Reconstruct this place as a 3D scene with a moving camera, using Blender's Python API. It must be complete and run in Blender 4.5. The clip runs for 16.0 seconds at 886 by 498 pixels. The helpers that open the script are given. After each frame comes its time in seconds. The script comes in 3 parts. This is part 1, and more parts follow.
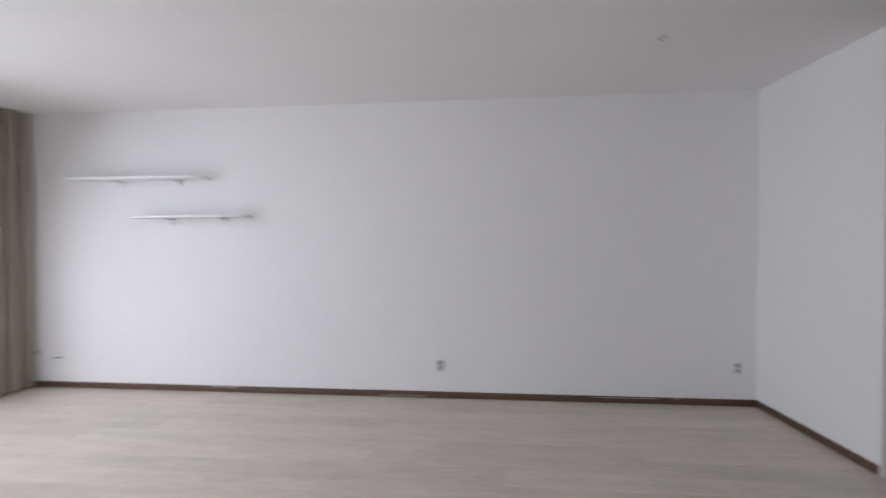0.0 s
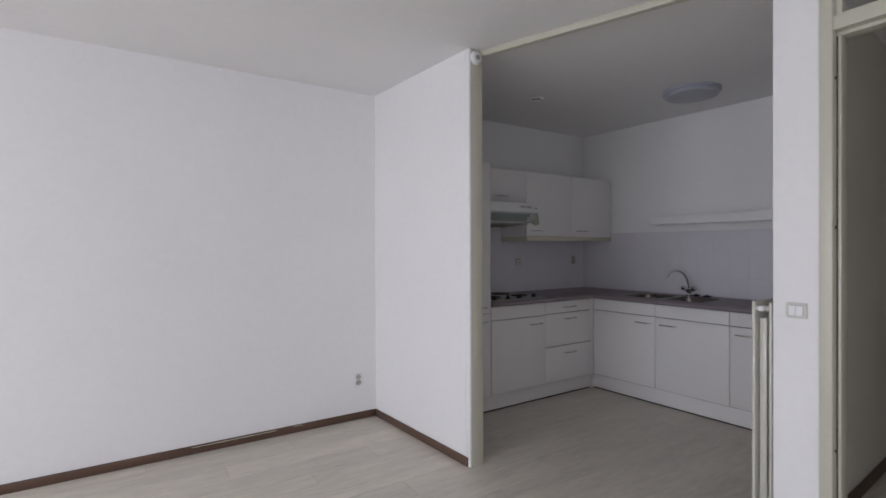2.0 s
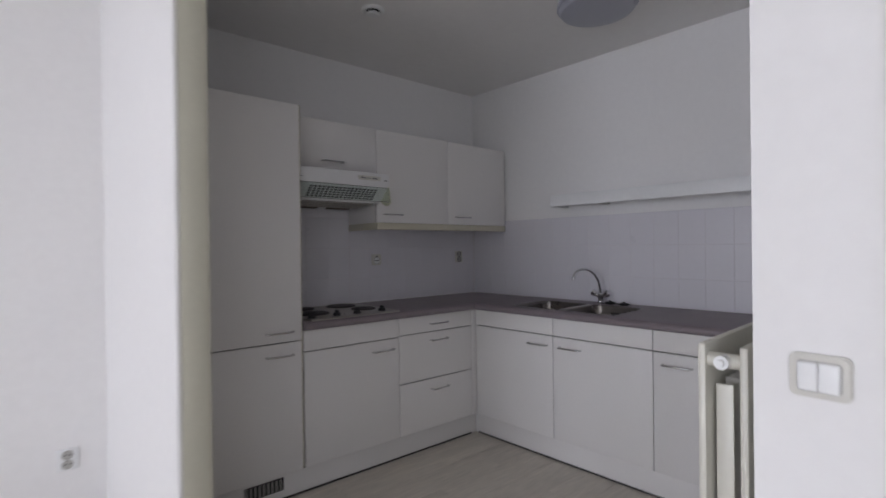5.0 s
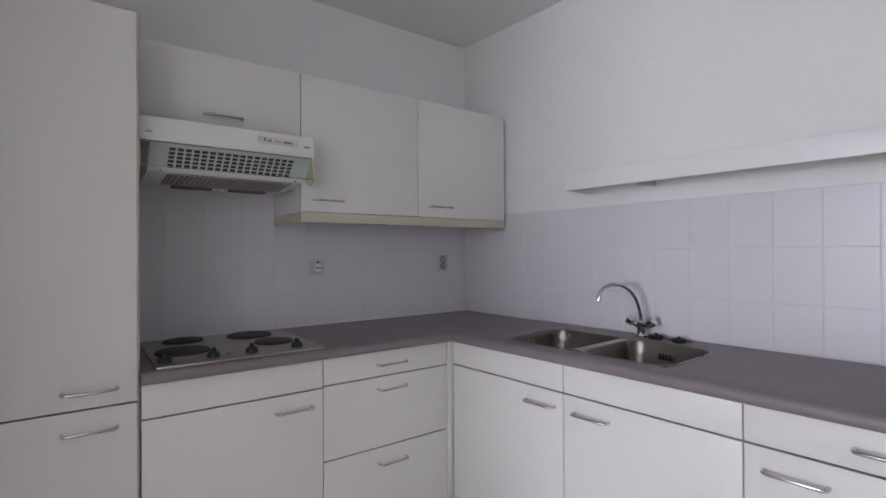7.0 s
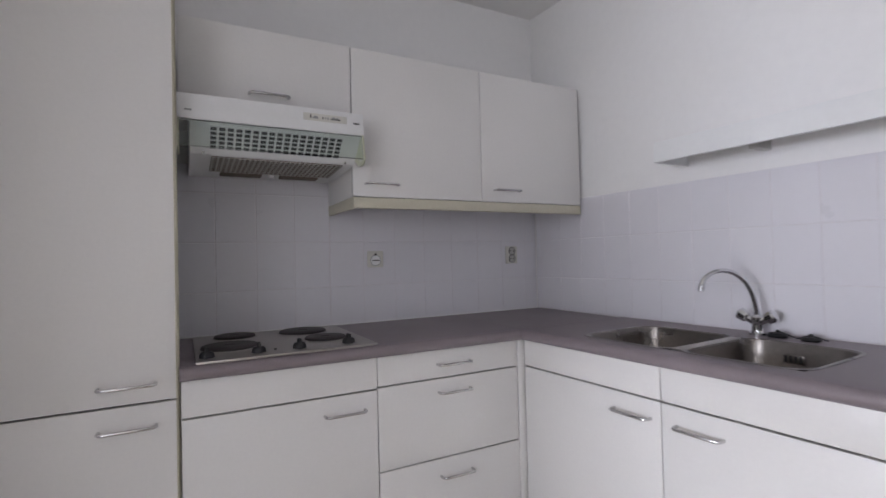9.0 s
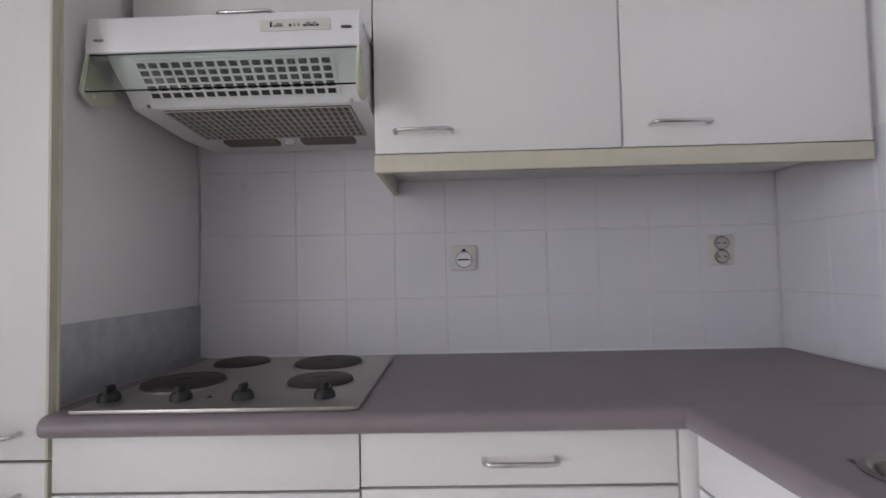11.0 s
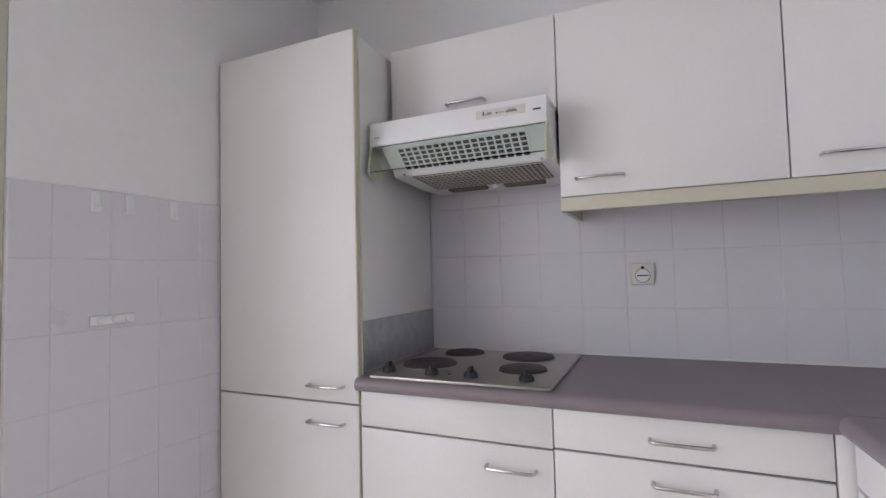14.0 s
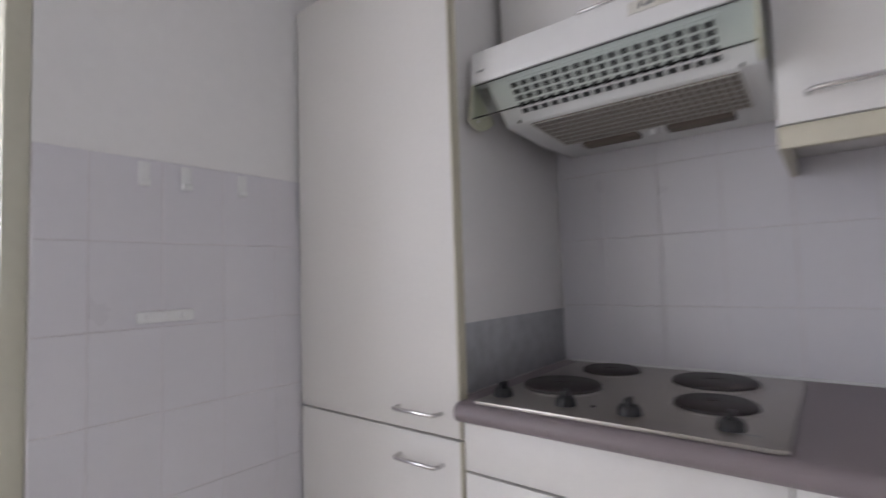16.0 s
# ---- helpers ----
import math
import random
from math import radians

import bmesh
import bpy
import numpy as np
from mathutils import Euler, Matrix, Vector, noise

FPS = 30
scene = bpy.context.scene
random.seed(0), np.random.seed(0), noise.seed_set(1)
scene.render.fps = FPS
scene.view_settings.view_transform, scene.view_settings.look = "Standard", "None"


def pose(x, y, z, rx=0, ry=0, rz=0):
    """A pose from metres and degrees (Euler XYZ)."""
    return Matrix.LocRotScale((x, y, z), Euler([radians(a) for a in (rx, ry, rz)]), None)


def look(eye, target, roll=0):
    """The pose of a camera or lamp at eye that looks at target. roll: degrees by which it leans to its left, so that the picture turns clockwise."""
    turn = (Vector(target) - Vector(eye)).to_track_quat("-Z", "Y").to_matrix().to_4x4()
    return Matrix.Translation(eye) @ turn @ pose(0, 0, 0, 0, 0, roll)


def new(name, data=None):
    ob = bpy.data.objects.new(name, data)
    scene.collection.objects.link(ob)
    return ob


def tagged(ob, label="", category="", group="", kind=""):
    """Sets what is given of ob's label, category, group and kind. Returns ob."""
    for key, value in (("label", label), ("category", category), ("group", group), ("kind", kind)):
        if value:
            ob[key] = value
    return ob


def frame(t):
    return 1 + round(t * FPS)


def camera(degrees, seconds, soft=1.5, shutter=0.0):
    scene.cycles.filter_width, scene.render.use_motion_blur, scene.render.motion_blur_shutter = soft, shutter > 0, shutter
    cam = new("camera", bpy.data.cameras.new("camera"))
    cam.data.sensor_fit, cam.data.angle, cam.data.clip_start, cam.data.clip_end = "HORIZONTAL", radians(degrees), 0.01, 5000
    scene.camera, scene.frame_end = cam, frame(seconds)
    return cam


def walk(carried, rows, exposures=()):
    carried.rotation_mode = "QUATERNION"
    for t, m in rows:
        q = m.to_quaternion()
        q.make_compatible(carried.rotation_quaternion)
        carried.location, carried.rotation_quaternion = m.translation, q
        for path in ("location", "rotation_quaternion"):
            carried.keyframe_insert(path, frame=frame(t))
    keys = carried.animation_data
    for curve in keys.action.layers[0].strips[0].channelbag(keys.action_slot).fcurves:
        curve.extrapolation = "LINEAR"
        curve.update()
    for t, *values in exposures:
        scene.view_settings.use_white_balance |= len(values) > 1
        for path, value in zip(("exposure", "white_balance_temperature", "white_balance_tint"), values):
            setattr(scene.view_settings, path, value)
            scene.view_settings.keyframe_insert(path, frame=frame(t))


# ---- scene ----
cam = camera(84.9, 16.0, shutter=0.5)
PATH = [
    (0, (-2.331, -4.263, 1.368), (-2.535, -2.273, 1.33), -0.3),
    (0.5, (-2.296, -3.945, 1.382), (-1.916, -1.982, 1.347), 0.0),
    (1, (-2.06, -3.773, 1.368), (-1.301, -1.923, 1.343), 0.0),
    (1.5, (-1.906, -3.682, 1.359), (-0.943, -1.93, 1.344), -0.1),
    (2, (-1.875, -3.662, 1.35), (-0.779, -1.989, 1.341), -0.2),
    (2.5, (-1.881, -3.647, 1.361), (-0.712, -2.025, 1.35), -0.3),
    (3, (-1.873, -3.638, 1.361), (-0.664, -2.045, 1.349), -0.3),
    (3.5, (-1.773, -3.569, 1.339), (-0.529, -2.003, 1.322), -0.5),
    (4, (-1.342, -3.368, 1.291), (-0.064, -1.829, 1.268), -0.4),
    (4.5, (-0.912, -3.184, 1.289), (0.374, -1.653, 1.271), -0.6),
    (5, (-0.46, -2.987, 1.28), (0.829, -1.457, 1.274), -0.7),
    (5.2, (-0.285, -2.914, 1.274), (1.004, -1.385, 1.28), -1.0),
    (7.3, (0.487, -2.365, 1.269), (1.643, -0.733, 1.287), -0.5),
    (7.5, (0.499, -2.374, 1.258), (1.624, -0.721, 1.292), -0.9),
    (8, (0.487, -2.355, 1.258), (1.574, -0.677, 1.291), -0.9),
    (8.5, (0.504, -2.325, 1.244), (1.518, -0.602, 1.286), -1.2),
    (8.7, (0.534, -2.284, 1.222), (1.527, -0.549, 1.262), -1.3),
    (10.8, (1.34, -1.575, 1.153), (1.433, 0.421, 1.223), -1.3),
    (11, (1.389, -1.533, 1.163), (1.342, 0.465, 1.247), -1.3),
    (11.5, (1.486, -1.482, 1.194), (1.194, 0.494, 1.282), -1.2),
    (12, (1.521, -1.561, 1.21), (1.064, 0.384, 1.306), -1.1),
    (12.5, (1.504, -1.749, 1.212), (0.954, 0.17, 1.32), -1.2),
    (13, (1.476, -1.891, 1.214), (0.808, -0.008, 1.313), -1.3),
    (13.5, (1.469, -1.909, 1.214), (0.697, -0.066, 1.312), -1.3),
    (14, (1.474, -1.898, 1.22), (0.661, -0.073, 1.317), -1.4),
    (14.5, (1.467, -1.894, 1.224), (0.64, -0.076, 1.318), -1.5),
    (15, (1.439, -1.816, 1.222), (0.575, -0.015, 1.314), -1.6),
    (15.5, (1.404, -1.632, 1.228), (0.456, 0.126, 1.327), -1.7),
    (16, (1.264, -1.486, 1.178), (0.02, 0.075, 1.295), -1.8),
]
EXPOSURES = [(0, -2.05, 6330, 19), (0.5, -1.97, 6330, 19), (1.5, -1.65, 6330, 19), (2.5, -1.47, 6330, 19), (3.5, -1.31, 6330, 19), (5.0, -1.2, 6330, 19), (7.5, -0.27, 6330, 19), (8.5, -0.2, 6330, 19), (11.0, 0.2, 6330, 19), (12.5, 0.42, 6330, 19), (13.2, 0.48, 6330, 19), (14.5, 0.35, 6330, 19), (15.5, 0.2, 6330, 19), (16, 0.2, 6330, 19)]
walk(cam, [(t, look(eye, aim, roll)) for t, eye, aim, roll in PATH], EXPOSURES)

# ---- world, daylight ----
world = bpy.data.worlds.new("world")
scene.world = world
world.use_nodes = True
wn = world.node_tree.nodes
sky = wn.new("ShaderNodeTexSky")
sky.sky_type, sky.sun_disc = "NISHITA", False
sky.sun_elevation, sky.sun_rotation = radians(40), radians(200)
world.node_tree.links.new(sky.outputs[0], wn["Background"].inputs[0])
wn["Background"].inputs[1].default_value = 0.12

WIN_X, WIN_Y0, WIN_Y1, WIN_Z0, WIN_Z1 = -6.92, -4.75, -1.15, 0.35, 2.42


def area_lamp(name, m, w, h, watts, colour):
    d = bpy.data.lights.new(name, "AREA")
    d.shape, d.size, d.size_y, d.energy, d.color = "RECTANGLE", w, h, watts, colour
    ob = new(name, d)
    ob.matrix_world = m
    return ob


DAY = (0.88, 0.955, 1.03)
# sky light through the living-room window, and an unseen back fill added
area_lamp("window_daylight", pose(WIN_X + 0.13, (WIN_Y0 + WIN_Y1) / 2, 1.38, 0, -58, 0), 2.0, 3.5, 320, DAY)
area_lamp("unseen_back_fill", pose(-3.6, -5.80, 1.45, 72, 0, 0), 3.4, 1.85, 62, DAY)


# ---- materials ----
def mat(name, colour, rough=0.5, metal=0.0, var=0.06, scale=3.0, fine=60.0, bump=0.0, bump_scale=200.0, spec=0.5, stretch=(1, 1, 1), rand=0.0):
    m = bpy.data.materials.new(name)
    m.use_nodes = True
    n, l = m.node_tree.nodes, m.node_tree.links
    b = n["Principled BSDF"]
    b.inputs["Metallic"].default_value = metal
    b.inputs["Specular IOR Level"].default_value = spec
    tc = n.new("ShaderNodeTexCoord")
    mp = n.new("ShaderNodeMapping")
    mp.inputs["Scale"].default_value = stretch
    l.new(tc.outputs["Object"], mp.inputs[0])
    if rand:
        oi = n.new("ShaderNodeObjectInfo")
        shift = n.new("ShaderNodeVectorMath")
        shift.operation = "MULTIPLY_ADD"
        shift.inputs[1].default_value = (37.0, 53.0, 29.0)
        l.new(oi.outputs["Random"], shift.inputs[0])
        l.new(mp.outputs[0], shift.inputs[2])
        mp = shift
    big, small = n.new("ShaderNodeTexNoise"), n.new("ShaderNodeTexNoise")
    big.inputs["Scale"].default_value, small.inputs["Scale"].default_value = scale, fine
    big.inputs["Detail"].default_value = 5
    for t in (big, small):
        l.new(mp.outputs[0], t.inputs[0])
    add = n.new("ShaderNodeMath")
    add.operation = "ADD"
    l.new(big.outputs[0], add.inputs[0])
    l.new(small.outputs[0], add.inputs[1])
    fac = add.outputs[0]
    if rand:
        info = n.new("ShaderNodeObjectInfo")
        ma = n.new("ShaderNodeMath")
        ma.operation = "MULTIPLY_ADD"
        ma.inputs[1].default_value = rand
        l.new(info.outputs["Random"], ma.inputs[0])
        l.new(fac, ma.inputs[2])
        fac = ma.outputs[0]
    ramp = n.new("ShaderNodeMapRange")
    ramp.inputs[1].default_value, ramp.inputs[2].default_value = 0.6, 1.4 + rand
    ramp.inputs[3].default_value, ramp.inputs[4].default_value = 1 - var, 1 + var
    l.new(fac, ramp.inputs[0])
    mul = n.new("ShaderNodeVectorMath")
    mul.operation = "SCALE"
    mul.inputs[0].default_value = colour
    l.new(ramp.outputs[0], mul.inputs["Scale"])
    l.new(mul.outputs[0], b.inputs["Base Color"])
    rr = n.new("ShaderNodeMapRange")
    rr.interpolation_type = "SMOOTHSTEP"
    rr.inputs[1].default_value, rr.inputs[2].default_value = 0.15, 0.85
    rr.inputs[3].default_value, rr.inputs[4].default_value = max(rough - 0.04, 0.02), min(rough + 0.05, 1)
    l.new(big.outputs[0], rr.inputs[0])
    l.new(rr.outputs[0], b.inputs["Roughness"])
    if bump:
        tex = n.new("ShaderNodeTexNoise")
        tex.inputs["Scale"].default_value, tex.inputs["Detail"].default_value = bump_scale, 3
        l.new(mp.outputs[0], tex.inputs[0])
        bp = n.new("ShaderNodeBump")
        bp.inputs["Strength"].default_value, bp.inputs["Distance"].default_value = bump, 0.002
        l.new(tex.outputs[0], bp.inputs["Height"])
        l.new(bp.outputs[0], b.inputs["Normal"])
    return m


M_WALL = mat("white_wall_paint", (0.90, 0.885, 0.87), 0.85, var=0.02, scale=1.2, fine=30, bump=0.12, bump_scale=160)
M_CEIL = mat("white_ceiling_paint", (0.90, 0.885, 0.865), 0.9, var=0.02, scale=1.0, fine=20, bump=0.18, bump_scale=120)
M_CREAM = mat("cream_gloss_paint", (0.60, 0.58, 0.47), 0.35, var=0.03, scale=4, fine=50, bump=0.05)
M_BASE = mat("dark_brown_wood", (0.12, 0.068, 0.045), 0.45, var=0.3, scale=3, fine=40, bump=0.1, stretch=(1, 1, 8))
M_PLANK = mat("greyed_oak_laminate", (0.64, 0.585, 0.505), 0.36, var=0.2, scale=2.0, fine=9, bump=0.1, bump_scale=60, stretch=(1, 6, 1), rand=0.3)
M_SUB = mat("joint_dark", (0.3, 0.27, 0.235), 0.8)
M_FRONT = mat("white_melamine", (0.835, 0.812, 0.785), 0.42, var=0.02, scale=2, fine=90, bump=0.06, bump_scale=300)
M_CARC = mat("cabinet_carcass_white", (0.62, 0.6, 0.56), 0.5, var=0.03)
M_EDGE = mat("cream_edge_band", (0.62, 0.58, 0.46), 0.45, var=0.03)
# near-black colour for the shade in gaps, also for the plinth seals
M_GAP = mat("door_gap_shade_and_seal", (0.06, 0.055, 0.05), 0.8)
M_TOP = mat("mauve_grey_laminate_worktop", (0.25, 0.208, 0.222), 0.42, var=0.07, scale=6, fine=220, bump=0.08, bump_scale=400)
M_TILE = mat("pale_lilac_glazed_tile", (0.765, 0.745, 0.775), 0.3, var=0.014, scale=2, fine=45, rand=0.25)
M_GROUT = mat("grey_grout", (0.75, 0.715, 0.73), 0.9, var=0.08, scale=5, fine=60)
M_STEEL = mat("brushed_stainless_steel", (0.44, 0.415, 0.39), 0.38, metal=1.0, var=0.08, scale=3, fine=90, stretch=(1, 12, 1), bump=0.04)
M_BOWL = mat("worn_steel_bowl", (0.24, 0.22, 0.205), 0.28, metal=1.0, var=0.12, scale=4, fine=80, bump=0.04)
M_DULL = mat("dull_steel_sheet", (0.50, 0.51, 0.52), 0.5, metal=0.6, var=0.2, scale=4, fine=25)
M_CHROME = mat("chrome", (0.75, 0.75, 0.76), 0.1, metal=1.0, var=0.02)
M_HANDLE = mat("satin_chrome_handle", (0.62, 0.61, 0.61), 0.24, metal=1.0, var=0.03)
M_IRON = mat("black_cast_iron", (0.03, 0.022, 0.022), 0.55, var=0.2, fine=120, bump=0.1)
M_BLACK = mat("black_plastic", (0.014, 0.013, 0.014), 0.5, var=0.1)
M_PLAST = mat("ivory_plastic", (0.68, 0.66, 0.60), 0.35, var=0.02)
M_PLASTD = mat("shaded_ivory_plastic", (0.50, 0.485, 0.45), 0.45, var=0.03)
M_PLASTW = mat("white_plastic", (0.86, 0.86, 0.85), 0.35, var=0.02)
M_HOOD = mat("white_enamel", (0.80, 0.795, 0.785), 0.3, var=0.02)
M_FILTER = mat("grey_brown_filter_mesh", (0.17, 0.135, 0.11), 0.7, var=0.15, fine=300)
M_FILTBAR = mat("filter_bar_grey", (0.52, 0.50, 0.46), 0.6, var=0.05)
M_YELL = mat("yellowed_plastic", (0.62, 0.62, 0.47), 0.35, var=0.04)
M_RAD = mat("cream_radiator_enamel", (0.64, 0.62, 0.54), 0.3, var=0.03)
M_LAMP = mat("opal_lamp_cover", (0.42, 0.43, 0.49), 0.3, var=0.02)
M_CURT = mat("beige_curtain_cloth", (0.74, 0.67, 0.58), 0.9, var=0.1, scale=4, fine=300, bump=0.3, bump_scale=500)
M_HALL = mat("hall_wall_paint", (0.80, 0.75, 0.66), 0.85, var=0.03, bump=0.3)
# brownish, with the dimness of the hall end put into the colour
M_HALLD = mat("dim_brown_hall_end", (0.30, 0.25, 0.18), 0.8, var=0.05, bump=0.3)
M_HALLB = mat("dark_brown_panel", (0.11, 0.085, 0.07), 0.7, var=0.1)
M_DARK = mat("dark_print_and_recess_shade", (0.03, 0.03, 0.03), 0.6)
M_GREYP = mat("grey_print", (0.3, 0.3, 0.3), 0.6)
M_GROUND = mat("ground_outside", (0.09, 0.11, 0.06), 0.9, var=0.3, scale=0.5)


def glass_mat(name, tint, rough=0.02):
    m = bpy.data.materials.new(name)
    m.use_nodes = True
    b = m.node_tree.nodes["Principled BSDF"]
    b.inputs["Base Color"].default_value = (*tint, 1)
    b.inputs["Transmission Weight"].default_value = 1
    b.inputs["Roughness"].default_value = rough
    b.inputs["IOR"].default_value = 1.45
    return m


M_GLASS = glass_mat("clear_glass", (0.95, 0.97, 0.96))
M_GREEN = glass_mat("green_tinted_glass", (0.86, 0.92, 0.88))


# ---- mesh helpers ----
def bm_box(x0, x1, y0, y1, z0, z1, bevel=0.0, seg=2):
    bm = bmesh.new()
    bmesh.ops.create_cube(bm, size=1)
    for v in bm.verts:
        v.co = Vector(((x0 + x1) / 2 + v.co.x * (x1 - x0), (y0 + y1) / 2 + v.co.y * (y1 - y0), (z0 + z1) / 2 + v.co.z * (z1 - z0)))
    if bevel:
        bmesh.ops.bevel(bm, geom=bm.edges[:], offset=bevel, segments=seg, affect="EDGES", profile=0.5)
    return bm


def merge(*bms):
    out = bmesh.new()
    for b in bms:
        me = bpy.data.meshes.new("tmp")
        b.to_mesh(me)
        b.free()
        out.from_mesh(me)
        bpy.data.meshes.remove(me)
    return out


def bm_lathe(profile, steps=32):
    """Turned round z from (radius, height) pairs."""
    bm = bmesh.new()
    rings = []
    for r, z in profile:
        if r < 1e-6:
            rings.append([bm.verts.new((0, 0, z))])
        else:
            rings.append([bm.verts.new((r * math.cos(2 * math.pi * k / steps), r * math.sin(2 * math.pi * k / steps), z)) for k in range(steps)])
    for a, b in zip(rings, rings[1:]):
        for k in range(steps):
            j = (k + 1) % steps
            f = [a[k % len(a)], a[j % len(a)], b[j % len(b)], b[k % len(b)]]
            f = list(dict.fromkeys(f))
            if len(f) > 2:
                bm.faces.new(f)
    bmesh.ops.recalc_face_normals(bm, faces=bm.faces[:])
    return bm


def bm_tube(points, radius, steps=12):
    """A round bar along points, with capped ends; radius may be a list."""
    bm = bmesh.new()
    pts = [Vector(p) for p in points]
    rs = radius if isinstance(radius, list) else [radius] * len(pts)
    rings, up = [], Vector((0.3, 0.2, 1)).normalized()
    for i, p in enumerate(pts):
        d = (pts[min(i + 1, len(pts) - 1)] - pts[max(i - 1, 0)]).normalized()
        a = d.cross(up)
        a = a.normalized() if a.length > 1e-4 else d.orthogonal().normalized()
        b = d.cross(a)
        rings.append([bm.verts.new(p + rs[i] * (math.cos(2 * math.pi * k / steps) * a + math.sin(2 * math.pi * k / steps) * b)) for k in range(steps)])
    for a, b in zip(rings, rings[1:]):
        for k in range(steps):
            bm.faces.new((a[k], a[(k + 1) % steps], b[(k + 1) % steps], b[k]))
    bm.faces.new(rings[0])
    bm.faces.new(rings[-1])
    bmesh.ops.recalc_face_normals(bm, faces=bm.faces[:])
    return bm


def bm_extrude_x(profile, x0, x1):
    """A solid with the (y, z) outline, from x0 to x1."""
    bm = bmesh.new()
    a = [bm.verts.new((x0, y, z)) for y, z in profile]
    b = [bm.verts.new((x1, y, z)) for y, z in profile]
    bm.faces.new(a)
    bm.faces.new(b)
    n = len(a)
    for k in range(n):
        bm.faces.new((a[k], a[(k + 1) % n], b[(k + 1) % n], b[k]))
    bmesh.ops.recalc_face_normals(bm, faces=bm.faces[:])
    return bm


def bm_prism(outline, z0, z1):
    """A solid with the (x, y) outline, from z0 to z1."""
    return moved(bm_extrude_x([(x, y) for x, y in outline], z0, z1), Matrix(((0, 1, 0, 0), (0, 0, 1, 0), (1, 0, 0, 0), (0, 0, 0, 1))))


def rounded(x0, x1, y0, y1, r, seg=6):
    pts = []
    for cx, cy, a0 in ((x1 - r, y1 - r, 0), (x0 + r, y1 - r, 90), (x0 + r, y0 + r, 180), (x1 - r, y0 + r, 270)):
        for k in range(seg + 1):
            a = radians(a0 + 90 * k / seg)
            pts.append((cx + r * math.cos(a), cy + r * math.sin(a)))
    return pts


def moved(bm, m):
    bmesh.ops.transform(bm, matrix=m, verts=bm.verts[:])
    return bm


def shade(ob, smooth=True):
    if smooth:
        for p in ob.data.polygons:
            p.use_smooth = True
        ob.data.set_sharp_from_angle(angle=radians(35))
    return ob


def mesh_of(name, bm, material):
    me = bpy.data.meshes.new(name)
    bm.to_mesh(me)
    bm.free()
    me.materials.append(material)
    return me


def part(name, bm, material, parent, label="", smooth=True):
    ob = new(name, mesh_of(name, bm, material))
    ob.parent = parent
    shade(ob, smooth)
    return tagged(ob, label) if label else ob


def thing(name, m, label, category, group="", kind=""):
    ob = new(name)
    ob.empty_display_size = 0.1
    ob.matrix_world = m
    return tagged(ob, label, category, group, kind)


def solid(name, bm, material, label, category, kind="structure", m=None, smooth=True):
    ob = new(name, mesh_of(name, bm, material))
    if m is not None:
        ob.matrix_world = m
    shade(ob, smooth)
    return tagged(ob, label, category, kind=kind)


# ---- the plan ----
CEIL = 2.56
LIV_Y = -0.115                     # face of the long living-room wall
STUB_X0, STUB_X1, STUB_END = -0.123, -0.02, -1.285
STUB_C = -0.20                     # where the slanting face of the short wall meets the living-room wall
SW_X = 0.42                        # wall with the light switch
TURN = -87                         # the sink side stands 3 degrees off square
SINK = pose(2.40, 0, 0, 0, 0, TURN)  # along the sink wall: x from the corner, y into the wall
BACK_Y = -6.0

solid("ground", bm_box(-60, -7.2, -60, 60, -3.2, -3.0), M_GROUND, "green ground outside the living-room window", "ground")
floor = solid("floor", bm_box(-7.1, 5.0, -6.2, 0.25, -0.08, -0.006), M_SUB, "grey-beige wood laminate floor in long planks", "floor")
solid("ceiling", bm_box(-7.1, 5.0, -6.2, 0.25, CEIL, CEIL + 0.15), M_CEIL, "plain white painted ceiling", "ceiling")
solid("wall_living", bm_box(-7.1, STUB_C, LIV_Y, 0.2, 0, CEIL), M_WALL, "long white painted living-room wall", "wall")
wall_hob = solid("wall_hob", bm_box(STUB_C, 2.62, 0.0, 0.2, 0, CEIL), M_WALL, "white kitchen wall with pale tiles behind the hob", "wall")
wall_stub = solid("wall_stub", bm_prism([(STUB_X1, 0.0), (STUB_C, 0.0), (STUB_C, LIV_Y), (STUB_X0, STUB_END + 0.045), (STUB_X1, STUB_END + 0.045)], 0, CEIL), M_WALL, "short white wall between living room and kitchen", "wall")
wall_sink = solid("wall_sink", bm_box(0, 2.59, 0, 0.12, 0, CEIL), M_WALL, "white kitchen wall with pale tiles behind the sink", "wall", m=SINK)
solid("wall_back", merge(bm_box(-7.1, -5.4, BACK_Y - 0.2, BACK_Y, 0, CEIL), bm_box(-1.8, 0.5, BACK_Y - 0.2, BACK_Y, 0, CEIL), bm_box(-5.4, -1.8, BACK_Y - 0.2, BACK_Y, 0, 0.45), bm_box(-5.4, -1.8, BACK_Y - 0.2, BACK_Y, 2.42, CEIL)), M_WALL, "white back wall of the living room", "wall")
solid("wall_window", merge(bm_box(-7.1, WIN_X, WIN_Y1, LIV_Y, 0, CEIL), bm_box(-7.1, WIN_X, BACK_Y, WIN_Y0, 0, CEIL), bm_box(-7.1, WIN_X, WIN_Y0, WIN_Y1, 0, WIN_Z0), bm_box(-7.1, WIN_X, WIN_Y0, WIN_Y1, WIN_Z1, CEIL)), M_WALL, "white outer wall with a wide window", "wall")

